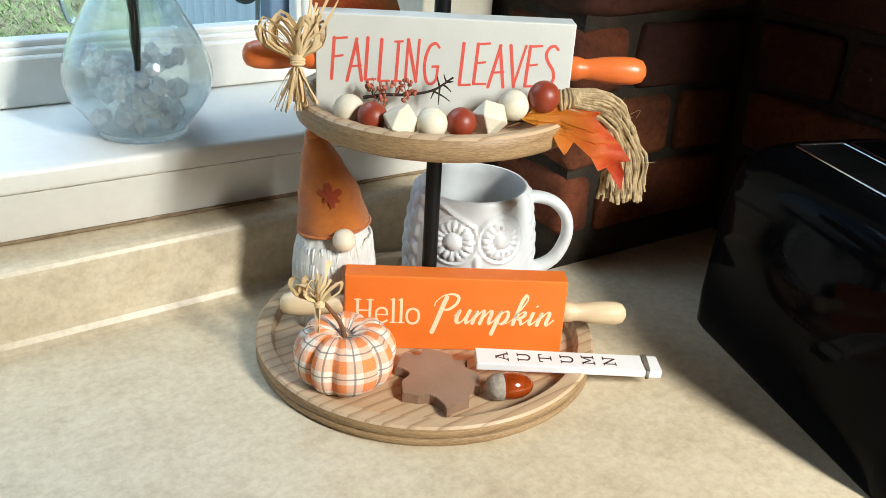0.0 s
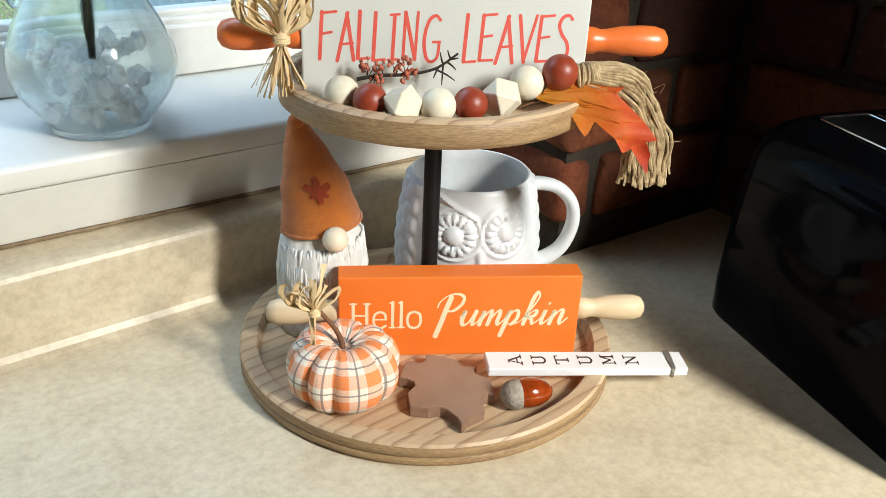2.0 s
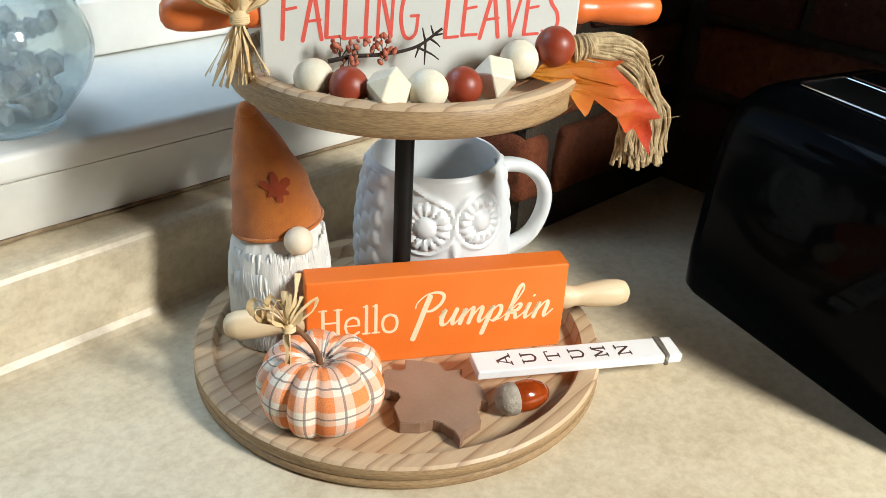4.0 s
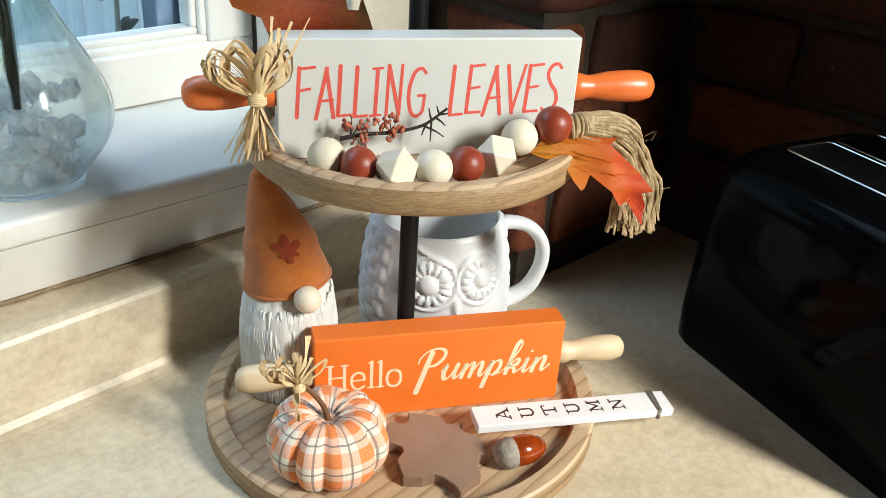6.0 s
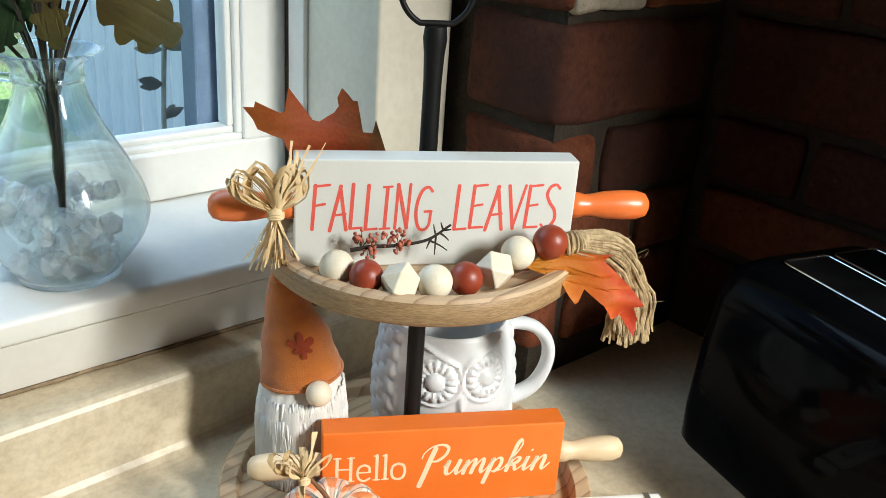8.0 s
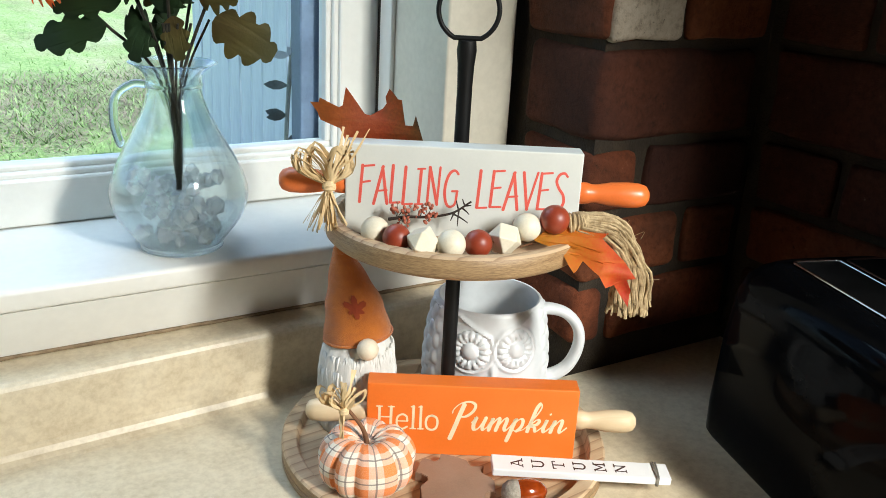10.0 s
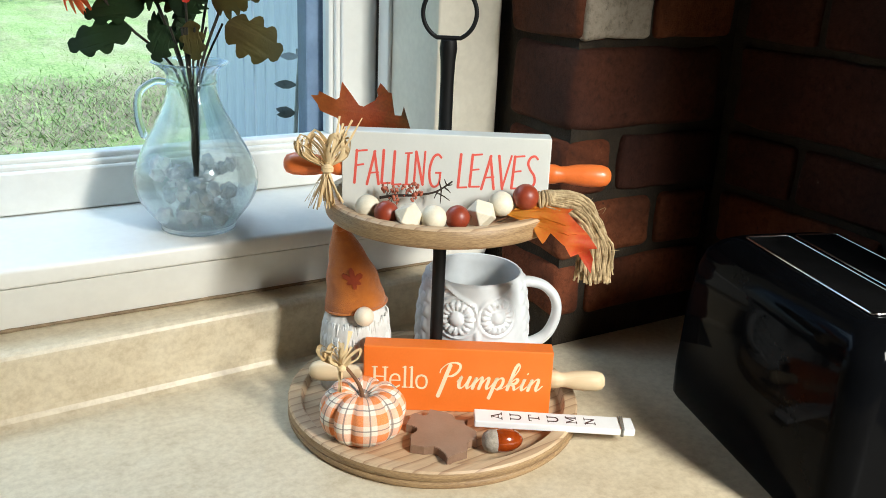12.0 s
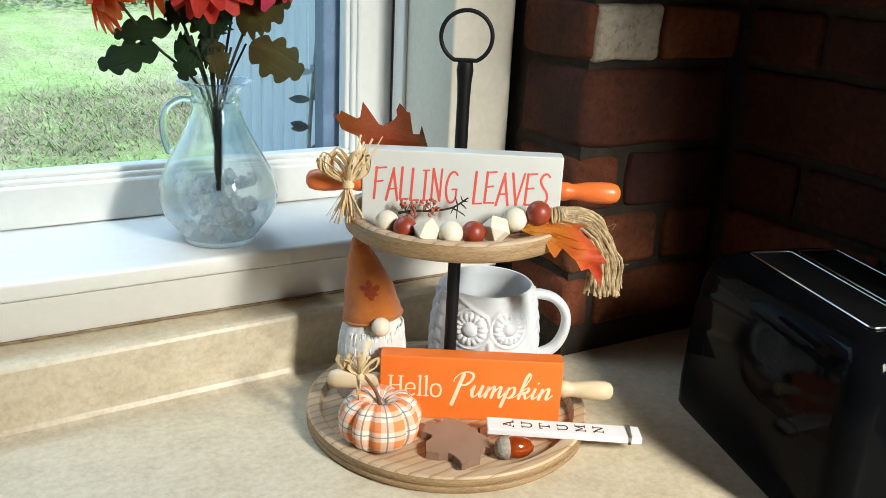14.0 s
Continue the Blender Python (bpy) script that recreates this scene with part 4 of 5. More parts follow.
# Tips and notches of the lobes: azimuth in degrees and radius in millimetres round the leaf's middle.
OAK_TIPS = [(332, 32), (4, 36), (19, 41), (43, 45), (37, 39), (42, 35), (60, 46), (63, 45), (68, 47), (73, 49), (74, 43), (71, 39), (73, 35), (86, 29), (93, 30), (107, 50), (115, 39), (119, 39), (129, 51), (132, 49), (137, 53), (138, 45), (141, 40), (131, 27), (281, 42), (286, 43)]
oak_pts = [(r * 0.001 * math.cos(radians(a)) - 0.067, r * 0.001 * math.sin(radians(a)) + 0.048) for a, r in OAK_TIPS]
blade(bm, oak_pts, stand, base=(-0.105, 0.078))
part("blade", bm, OAK_RUSSET, oak, smooth=True)
bm = bmesh.new()
tube(bm, [m_oak @ Vector((-0.112 + 0.011 * k, 0.0265 + 0.0022 * k - 0.0008 * k * k, -0.0215)) for k in range(8)], 0.0008, 6)
part("leaf_stalk", bm, STEM, oak, smooth=True)

# ---- berry sprig ----
sprig = thing("berry_sprig", pose(-0.0262, -0.0300, 0.1880, 0, 0, -30.2), "dark twig sprig with dusty coral berries before the white sign", "sprig")
rng = random.Random(8)
bm = bmesh.new()
path = spline([(-0.040, -0.004, 0.013), (-0.028, -0.005, 0.0155), (-0.014, -0.006, 0.0165), (0.002, -0.0065, 0.020), (0.0145, -0.006, 0.0285)], 24)
tube(bm, path, lambda u: 0.0013 - 0.0006 * u, 6)
for i, dx, dz in ((21, 0.005, -0.004), (20, -0.0005, -0.011), (22, 0.004, 0.001), (20, -0.002, 0.007), (18, 0.011, -0.006), (22, -0.002, 0.005), (19, -0.003, -0.006)):
    tube(bm, spline([path[i], path[i] + Vector((dx * 0.6, -0.001, dz * 0.5)), path[i] + Vector((dx, -0.0015, dz))], 6), lambda u: 0.0007 - 0.0004 * u, 5)
part("twig", bm, TWIG, sprig, smooth=True)
bm = bmesh.new()
ball(bm, (0, 0, 0), 0.0011, 8, 6, (1, 0.9, 1.5))
berry = mesh_of("berry", bm, BERRY, smooth=True)
for i, count, cz in ((3, 12, 0.007), (7, 8, 0.003), (10, 9, 0.005), (13, 9, -0.002), (12, 9, 0.006), (5, 8, -0.004)):
    for k in range(count):
        p = path[i] + Vector((rng.uniform(-0.0045, 0.0045), rng.uniform(-0.003, 0.001), cz + rng.uniform(-0.0045, 0.0045)))
        ob = new("berry", berry)
        ob.parent, ob.location = sprig, p
        ob.rotation_euler = (rng.uniform(-0.9, 0.9), rng.uniform(-0.9, 0.9), 0)
        ob.scale = [rng.uniform(0.7, 1.25)] * 3
        if k % 2:
            bm = bmesh.new()
            tube(bm, [path[i], p], 0.00022, 4)
            part("stalk", bm, TWIG, sprig)

# ---- gnome (one mesh) ----
bm = bmesh.new()
fur = random.Random(2)


def tuft(a, r, z):
    return r * (1 + 0.015 * math.sin(11 * a + 30 * z) + 0.008 * math.sin(27 * a))


beard = [(0, 0.0), (0.0275, 0.0), (0.0298, 0.003), (0.0304, 0.016), (0.0312, 0.034), (0.0306, 0.048), (0.0292, 0.060), (0.0265, 0.069), (0.021, 0.079), (0, 0.081)]
lathe(bm, beard, 96, None, tuft)
for k in range(2600):
    a, z0 = fur.uniform(0, 6.28), fur.uniform(0.022, 0.068)
    z0 += 0.0035 * math.cos(a + 0.75)
    r0 = 0.0296 if z0 < 0.055 else 0.0278
    l = fur.uniform(0.020, 0.042)
    da = fur.uniform(-0.15, 0.15)
    pts = [Vector((math.cos(a + da * f) * (r0 + 0.0016 * math.sin(f * 3.1) - 0.0004), math.sin(a + da * f) * (r0 + 0.0016 * math.sin(f * 3.1) - 0.0004), max(0.001, z0 - l * f))) for f in (0, 0.35, 0.7, 1)]
    tube(bm, pts, lambda u: 0.0011 * (1 - 0.6 * u), 4)
nb = len(bm.faces)
HAT_TIP = Vector((-0.0125, 0.0075, 0.147))
rings = []
for i in range(25):
    u = i / 24
    z = 0.0745 + u * (HAT_TIP.z - 0.0745)
    r = 0.0258 * (1 - u) ** 0.82 + 0.0042 * (1 - u) * math.sin(u * 3) + 0.0052 * u if u < 0.97 else 0.0045
    r *= 1 + 0.03 * math.sin(u * 19)
    lean = HAT_TIP.xy * (u ** 1.3)
    rings.append([bm.verts.new((lean.x + r * (1 + 0.012 * math.sin(5 * a + 8 * u)) * math.cos(a), lean.y + r * (1 + 0.012 * math.sin(5 * a + 8 * u)) * math.sin(a), z + 0.0042 * (1 - u) * math.cos(a + 0.75))) for a in [2 * math.pi * k / 56 for k in range(56)]])
for a, b in zip(rings, rings[1:]):
    for k in range(56):
        bm.faces.new((a[k], a[(k + 1) % 56], b[(k + 1) % 56], b[k]))
bm.faces.new(rings[-1])
tube(bm, [Vector((0.0265 * math.cos(a), 0.0265 * math.sin(a), 0.0760 + 0.0042 * math.cos(a + 0.75))) for a in [2 * math.pi * k / 40 for k in range(40)]], 0.0012, 6, loop=True)
ball(bm, HAT_TIP + Vector((-0.001, -0.002, -0.001)), 0.0056, 16, 10)
nh = len(bm.faces)
FRONT = radians(236)
ball(bm, (0.0310 * math.cos(FRONT + 0.38), 0.0310 * math.sin(FRONT + 0.38), 0.0768), 0.0084, 24, 16)
nn = len(bm.faces)
for f in list(bm.faces):
    f.smooth = True
bm.faces.ensure_lookup_table()
for i, f in enumerate(bm.faces):
    f.material_index = 0 if i < nb else 1 if i < nh else 2
applique = []
for k in range(60):
    a = 2 * math.pi * k / 60
    lobe = max(reach * max(0.0, math.cos(min(abs((a - radians(c) + math.pi) % (2 * math.pi) - math.pi) * 2.5, 1.57))) ** 0.9 for c, reach in ((0, 1.0), (62, 0.95), (298, 0.95), (122, 0.62), (238, 0.62), (180, 0.75)))
    rad = 0.0098 * (max(0.42, lobe) + (0.04 if k % 2 else -0.04))
    applique.append((rad * math.sin(a), rad * math.cos(a)))
af, zc = radians(251), 0.1060
vs = []
for layer in (0.0, 0.0009):
    vs.append([])
    for x, y in applique:
        z = zc + y
        u = (z - 0.0745) / (HAT_TIP.z - 0.0745)
        lean = HAT_TIP.xy * (u ** 1.3)
        r = (0.0258 * (1 - u) ** 0.82 + 0.0042 * (1 - u) * math.sin(u * 3) + 0.0052 * u) * 1.03 + 0.0004 + layer
        a = af + x / 0.02
        vs[-1].append(bm.verts.new((lean.x + r * math.cos(a), lean.y + r * math.sin(a), z)))
n = len(applique)
u = (zc - 0.0745) / (HAT_TIP.z - 0.0745)
rc = (0.0258 * (1 - u) ** 0.82 + 0.0042 * (1 - u) * math.sin(u * 3) + 0.0052 * u) * 1.03 + 0.0018
cv = bm.verts.new(((HAT_TIP.xy * u ** 1.3).x + rc * math.cos(af), (HAT_TIP.xy * u ** 1.3).y + rc * math.sin(af), zc))
for k in range(n):
    for f in (bm.faces.new((vs[0][k], vs[0][(k + 1) % n], vs[1][(k + 1) % n], vs[1][k])), bm.faces.new((vs[1][k], vs[1][(k + 1) % n], cv))):
        f.material_index = 3
gnome = new("gnome", mesh_of("gnome", bm, BEARD, FELT, NOSE, FELT_LEAF))
gnome.matrix_world = pose(-0.0485, 0.0575, 0.0077)
tagged(gnome, "plush gnome with an orange felt hat and white beard", "gnome figurine")

# ---- owl mug ----
mug = thing("owl_mug", pose(0.0594, 0.0362, 0.0077), "white glazed stoneware mug moulded with an owl face", "mug")
EYES = ((radians(221), 0.070), (radians(264), 0.0715))


def owl(a, r, z):
    out = 0.0
    for ea, ez in EYES:
        dx, dz = ((a - ea + math.pi) % (2 * math.pi) - math.pi) * 0.0485, z - ez
        d = math.hypot(dx, dz)
        if d < 0.0205:
            th = math.atan2(dz, dx)
            if d < 0.0068:
                out = max(out, 0.0036 * math.sqrt(max(0, 1 - (d / 0.0068) ** 2)) + 0.0008)
            elif d < 0.0152:
                ridge = abs(math.cos(8 * th)) ** 0.6
                out = max(out, (0.0006 + 0.0026 * ridge) * math.sin(math.pi * (d - 0.0060) / 0.0106) ** 0.7)
            else:
                out = max(out, 0.0016 * math.exp(-((d - 0.0180) / 0.0013) ** 2))
    bx, bz = ((a - radians(242.5) + math.pi) % (2 * math.pi) - math.pi) * 0.0495, z - 0.050
    if abs(bz) < 0.012:
        w = 0.0042 * (0.35 + 0.65 * (bz + 0.012) / 0.024)
        if abs(bx) < w:
            out = max(out, 0.0030 * math.cos(bx / w * 1.57) * math.cos(bz / 0.012 * 1.57) ** 0.5)
    # brow ridges and wing feathers
    for sgn, ea in ((-1, EYES[0][0]), (1, EYES[1][0])):
        t = ((a - radians(242.5) + math.pi) % (2 * math.pi) - math.pi) * sgn
        if 0.05 < t < 0.8:
            dz = z - (0.080 + 0.024 * t)
            out = max(out, 0.0022 * math.exp(-(dz / 0.0016) ** 2) * (1 if t < 0.7 else 0.3))
    t = abs((a - radians(242.5) + math.pi) % (2 * math.pi) - math.pi)
    if t > 0.93 and z < 0.096 and t < 2.6:
        ease = min(1.0, (t - 0.93) / 0.14, (2.6 - t) / 0.2)
        row = (z / 0.0135 + 0.5 * (int(t / 0.2) % 2)) % 1
        out = max(out, ease * 0.0021 * math.sin(math.pi * row) ** 0.55 * (0.45 + 0.55 * abs(math.sin(t / 0.2 * math.pi)) ** 0.6))
    return r + out


def mug_radius(z):
    u = z / 0.0985
    return 0.0425 + 0.0088 * math.sin(math.pi * min(1, (1 - u) * 0.80 + 0.02)) ** 0.9 * (1 if u > 0.4 else 1) - (0.005 * (0.18 - u) / 0.18 if u < 0.18 else 0)


bm = bmesh.new()
prof = [(0, 0.0), (0.036, 0.0), (0.040, 0.0012)] + [(mug_radius(0.0985 * k / 96), 0.0985 * k / 96) for k in range(3, 96)]
prof += [(0.0424, 0.0985), (0.0416, 0.0994), (0.0404, 0.0990)] + [(mug_radius(z) - 0.0042, z) for z in [0.0985 * (24 - k) / 24 for k in range(1, 22)]] + [(0.034, 0.0065), (0, 0.006)]


def owl_outside(a, r, z):
    return owl(a, r, z) if 0.004 < z < 0.0975 and r > mug_radius(z) - 0.001 else r


lathe(bm, prof, 220, None, owl_outside)
part("cup", bm, MUG_GLAZE, mug, smooth=True)
bm = bmesh.new()
hx, hy = math.cos(radians(-34.5)), math.sin(radians(-34.5))
hp = [(0.0405, 0.0885), (0.0500, 0.0905), (0.0640, 0.0870), (0.0745, 0.0750), (0.0760, 0.0580), (0.0690, 0.0400), (0.0560, 0.0300), (0.0455, 0.0285)]
tube(bm, spline([(r * hx, r * hy, z) for r, z in hp], 30), lambda u: 0.0062 + 0.0016 * abs(2 * u - 1) ** 2, 14, 0.72)
part("handle", bm, MUG_GLAZE, mug, smooth=True)

# ---- fabric pumpkin ----
pumpkin = thing("fabric_pumpkin", pose(-0.0825, -0.0295, 0.0077), "stuffed orange and cream plaid fabric pumpkin on the lower tray", "pumpkin")
bm = bmesh.new()
uvl = bm.loops.layers.uv.verify()
N, M, LOBES = 108, 40, 9
grid = []
wob = random.Random(4)
jig = [wob.uniform(-0.1, 0.1) for _ in range(LOBES)]
for j in range(M + 1):
    v = j / M
    ring = []
    for i in range(N):
        a = 2 * math.pi * i / N
        turn = (a / (2 * math.pi) * LOBES + 0.22 * math.sin(2 * a + 0.6) + 0.14 * math.sin(5 * a)) % LOBES
        seg, k = turn % 1, int(turn)
        puff = math.sin(math.pi * seg) ** 0.42
        th = math.pi * v
        rr = 0.0352 * math.sin(th) ** 0.66
        pull = 0.78 + 0.22 * puff * (1 + jig[k % LOBES] * 0.6)
        if v < 0.25:
            pull *= 1 - 0.25 * (1 - v / 0.25) * (1 - puff)
        z = 0.0226 + 0.0228 * math.cos(th) + (-0.0105 * math.exp(-(rr / 0.012) ** 2) if v < 0.5 else 0.004 * math.exp(-(rr / 0.012) ** 2))
        crease = (0.0010 * math.sin(27 * a + 3 * math.sin(2 * a)) + 0.0007 * math.sin(13 * a)) * math.exp(-((v - 0.12) / 0.11) ** 2)
        rr = rr * pull + crease
        ring.append(bm.verts.new((rr * math.cos(a), rr * math.sin(a), max(0.0002, z + 0.002 * (puff - 0.7) * math.sin(th)))))
    grid.append(ring)
for j in range(M):
    for i in range(N):
        f = bm.faces.new((grid[j][i], grid[j][(i + 1) % N], grid[j + 1][(i + 1) % N], grid[j + 1][i]))
        f.smooth = True
        for l, (di, dj) in zip(f.loops, ((0, 0), (1, 0), (1, 1), (0, 1))):
            l[uvl].uv = ((i + di) / N * 0.2275 + 0.004, (j + dj) / M * 0.095 + 0.003)
part("body", bm, PLAID, pumpkin)
bm = bmesh.new()
tube(bm, spline([(0.0, 0.0, 0.034), (-0.0012, 0.0012, 0.042), (-0.0045, 0.0030, 0.050), (-0.0145, 0.0070, 0.0655)], 10), lambda u: 0.0019 - 0.0006 * u, 8)
part("stem", bm, STEM, pumpkin, "thin brown stem", smooth=True)
raffia_bow("raffia_bow", pose(-0.0975, -0.0230, 0.0700, 0, 0, -30), "small raffia bow on the plaid pumpkin's stem", 0.022, 9, ((-1, 8), (1, 2)), 2, 5, 0.2, 1.7)

# ---- wooden leaf cutout ----
cut = thing("wooden_leaf", pose(-0.0350, -0.0705, 0.0077), "flat brown painted wooden leaf cutout on the lower tray", "leaf cutout")
bm = bmesh.new()
# Tips and notches round the cutout: azimuth in degrees and radius in millimetres.
CUT_TIPS = [(115, 32), (101, 36), (96, 36), (88, 29), (81, 30), (74, 37), (58, 33), (41, 30), (29, 24), (14, 31), (10, 26), (2, 24), (344, 28), (335, 29), (309, 31), (310, 27), (304, 25), (293, 26), (279, 33), (256, 34), (248, 39), (247, 32), (237, 24), (226, 22), (211, 26), (191, 31), (164, 25), (146, 19), (135, 20), (130, 25), (130, 30)]
leaf_pts = [((6 + r * math.cos(radians(a))) * 0.001, (8 + r * math.sin(radians(a))) * 0.001) for a, r in CUT_TIPS]
slab(bm, leaf_pts, 0.0002, 0.0072, 0.0004)
for f in bm.faces:
    f.material_index = 0 if abs(f.normal.z) > 0.5 else 1
part("cutout", bm, (MDF, MDF_EDGE), cut)

# ---- acorn ----
acorn = thing("acorn", pose(0.0063, -0.0970, 0.0168, 0, 0, -21), "shiny varnished brown acorn with a grey cap, lying on the tray", "acorn")
bm = bmesh.new()
lathe(bm, [(0, -0.006), (0.0082, -0.006), (0.0092, -0.001), (0.0093, 0.003), (0.0086, 0.008), (0.0068, 0.0125), (0.0042, 0.0158), (0.0016, 0.0172), (0, 0.0174)], 32, pose(0, 0, 0, 0, 90, 0))
part("nut", bm, ACORN_NUT, acorn, smooth=True)
bm = bmesh.new()
lathe(bm, [(0.0082, -0.0045), (0.0092, -0.0042), (0.0095, -0.0065), (0.0088, -0.0105), (0.0065, -0.0138), (0.003, -0.0152), (0, -0.0155)], 32, pose(0, 0, 0, 0, 90, 0), lambda a, r, z: r * (1 + 0.02 * math.sin(16 * a + 900 * z)))
part("cap", bm, ACORN_CAP, acorn, "rough grey-brown cap", smooth=True)

# ---- autumn stick ----
stick = thing("word_stick", pose(0.0592, -0.0948, 0.0152, 0, 2.1, -29.0) @ pose(0, 0, 0, 3, 0, 0), "slim white wooden word stick lying across the tray's rim", "sign")
bm = bmesh.new()
box(bm, (-0.0655, -0.0092, 0), (0.0655, 0.0092, 0.0058), 0.0007, 2)
part("stick", bm, STICK_WHITE, stick)
for k, ch in enumerate("AUTUMN"):
    written(ch, SLAB, pose(-0.0430 + 0.0153 * k, -0.0050, 0.00585, 0, 0, 90), 0.0116, 0.0087, 13.8, 0.0011, INK_DARK, stick)
for k in range(3):
    bm = bmesh.new()
    x = 0.0545 + 0.0011 * k
    tube(bm, [Vector((x + 0.0004 * k * s, s * 0.0097, z)) for s, z in ((-1, -0.0003), (-1, 0.0062), (0, 0.0066), (1, 0.0062), (1, -0.0003))] + [Vector((x, 0, -0.0007))], 0.0006, 6, loop=True)
    part("wire", bm, WIRE, stick, "dull twisted wire", smooth=True)

# ---- glass pitcher with flowers ----
VX, VY, VZ = -0.1440, 0.2020, 0.1232
vase = thing("glass_pitcher", pose(VX, VY, VZ), "clear pale green glass pitcher standing on the white sill", "pitcher")
bm = bmesh.new()
outer = [(0, 0.0), (0.031, 0.0), (0.0335, 0.002), (0.0350, 0.006), (0.0420, 0.015), (0.0510, 0.028), (0.0555, 0.043), (0.0540, 0.057), (0.0465, 0.075), (0.0350, 0.096), (0.0258, 0.115), (0.0212, 0.130), (0.0222, 0.1345), (0.0212, 0.138), (0.0232, 0.144), (0.0300, 0.150), (0.0345, 0.1525)]
fine = [(p.x, p.z) for p in spline([(r, 0, z) for r, z in outer], 70)]
fine = [(max(0.0, r), max(0.0, z)) for r, z in fine]
inside = [(max(0.0, r - 0.0020), z + (0.004 if r < 0.034 and z < 0.01 else 0.0006)) for r, z in fine[::-1] if not (z < 0.004 and r > 0.028)]
inside = [(r, max(z, 0.0055)) for r, z in inside]
lathe(bm, fine + inside, 72)
bmesh.ops.remove_doubles(bm, verts=bm.verts, dist=1e-6)
part("body", bm, VASE_GLASS, vase, smooth=True)
bm = bmesh.new()
vx, vy = -0.86, 0.51
tube(bm, spline([(0.0225 * vx, 0.0225 * vy, 0.1340), (0.034 * vx, 0.034 * vy, 0.1335), (0.0475 * vx, 0.0475 * vy, 0.1230), (0.0500 * vx, 0.0500 * vy, 0.1030), (0.0465 * vx, 0.0465 * vy, 0.0860), (0.0440 * vx, 0.0440 * vy, 0.0840)], 26), 0.0042, 14, 0.75)
part("handle", bm, VASE_GLASS, vase, smooth=True)

rng = random.Random(21)
bm = bmesh.new()
for k in range(64):
    z = 0.0125 + 0.050 * rng.random() ** 1.25
    lim = 0.0375 if z < 0.02 else 0.045 if z < 0.035 else 0.043
    rad, a = lim * math.sqrt(rng.random()) * 0.92, rng.uniform(0, 6.28)
    r = rng.uniform(0.0062, 0.0098)
    q = bmesh.ops.create_icosphere(bm, subdivisions=1, radius=r)["verts"]
    m = Matrix.Translation((rad * math.cos(a), rad * math.sin(a), z)) @ Euler((rng.uniform(0, 3), rng.uniform(0, 3), rng.uniform(0, 3))).to_matrix().to_4x4() @ Matrix.Diagonal((1, rng.uniform(0.7, 1.1), rng.uniform(0.5, 0.9), 1))
    bmesh.ops.transform(bm, matrix=m, verts=q)
pebbles = part("glass_pebbles", bm, PEBBLE_GLASS)
pebbles.matrix_world = pose(VX, VY, VZ)
tagged(pebbles, "clear faceted glass pebbles filling the pitcher's belly", "glass pebbles", kind="stuff")

flowers = thing("flower_bouquet", pose(VX, VY, VZ), "bunch of orange, red and pink silk flowers in the pitcher", "flowers")
RX, RY = 0.86, -0.51


def around(side, deep, z):
    """A place beside the pitcher's axis: along the view's right, away from it, and up."""
    return Vector((side * RX + deep * 0.51, side * RY + deep * 0.86, z))


BLOOMS = [(-0.090, -0.015, 0.236, 0.045, 0), (-0.042, -0.008, 0.252, 0.042, 0), (0.004, -0.022, 0.250, 0.044, 1), (0.058, -0.005, 0.262, 0.040, 2), (-0.070, 0.035, 0.275, 0.040, 1), (0.028, 0.035, 0.280, 0.042, 0)]
for side, deep, z, size, sort in BLOOMS:
    bm = bmesh.new()
    tube(bm, spline([(rng.uniform(-0.002, 0.002), rng.uniform(-0.002, 0.002), 0.045), (rng.uniform(-0.004, 0.004), rng.uniform(-0.004, 0.004), 0.085), around(side * 0.14, deep * 0.2, 0.145), around(side * 0.6, deep * 0.6, z - 0.05), around(side, deep, z)], 16), 0.0013, 6)
    part("stem", bm, FLOWER_STEM, flowers, "dark wrapped wire stem", smooth=True)
for k in range(7):
    bm = bmesh.new()
    a = rng.uniform(0, 6.28)
    tube(bm, spline([(rng.uniform(-0.002, 0.002), rng.uniform(-0.002, 0.002), rng.uniform(0.035, 0.05)), (rng.uniform(-0.004, 0.004), rng.uniform(-0.004, 0.004), 0.085), (0.011 * math.cos(a), 0.011 * math.sin(a), 0.145), (0.03 * math.cos(a), 0.03 * math.sin(a), 0.185)], 12), 0.0011, 6)
    part("stem", bm, FLOWER_STEM, flowers, "dark wrapped wire stem", smooth=True)


def petal_ring(bm, centre, axis, count, length, width, lift, rng):
    q = axis.to_track_quat("Z", "Y").to_matrix()
    for k in range(count):
        a = 2 * math.pi * (k + rng.uniform(-0.25, 0.25)) / count
        l, w, e = length * rng.uniform(0.85, 1.1), width * rng.uniform(0.85, 1.15), lift + rng.uniform(-0.15, 0.15)
        rows = []
        for i in range(9):
            u = i / 8
            h = w * 1.15 * math.sin(math.pi * (0.10 + 0.86 * u)) ** 0.7
            rad, up = l * u * math.cos(e), l * u * math.sin(e) - 0.35 * l * u * u
            row = []
            for s in (-1, 0, 1):
                loc = Vector((rad * math.cos(a) - s * h * math.sin(a), rad * math.sin(a) + s * h * math.cos(a), up + 0.25 * h * abs(s)))
                row.append(bm.verts.new(centre + q @ loc))
            rows.append(row)
        for x, y in zip(rows, rows[1:]):
            for s in range(2):
                bm.faces.new((x[s], x[s + 1], y[s + 1], y[s]))


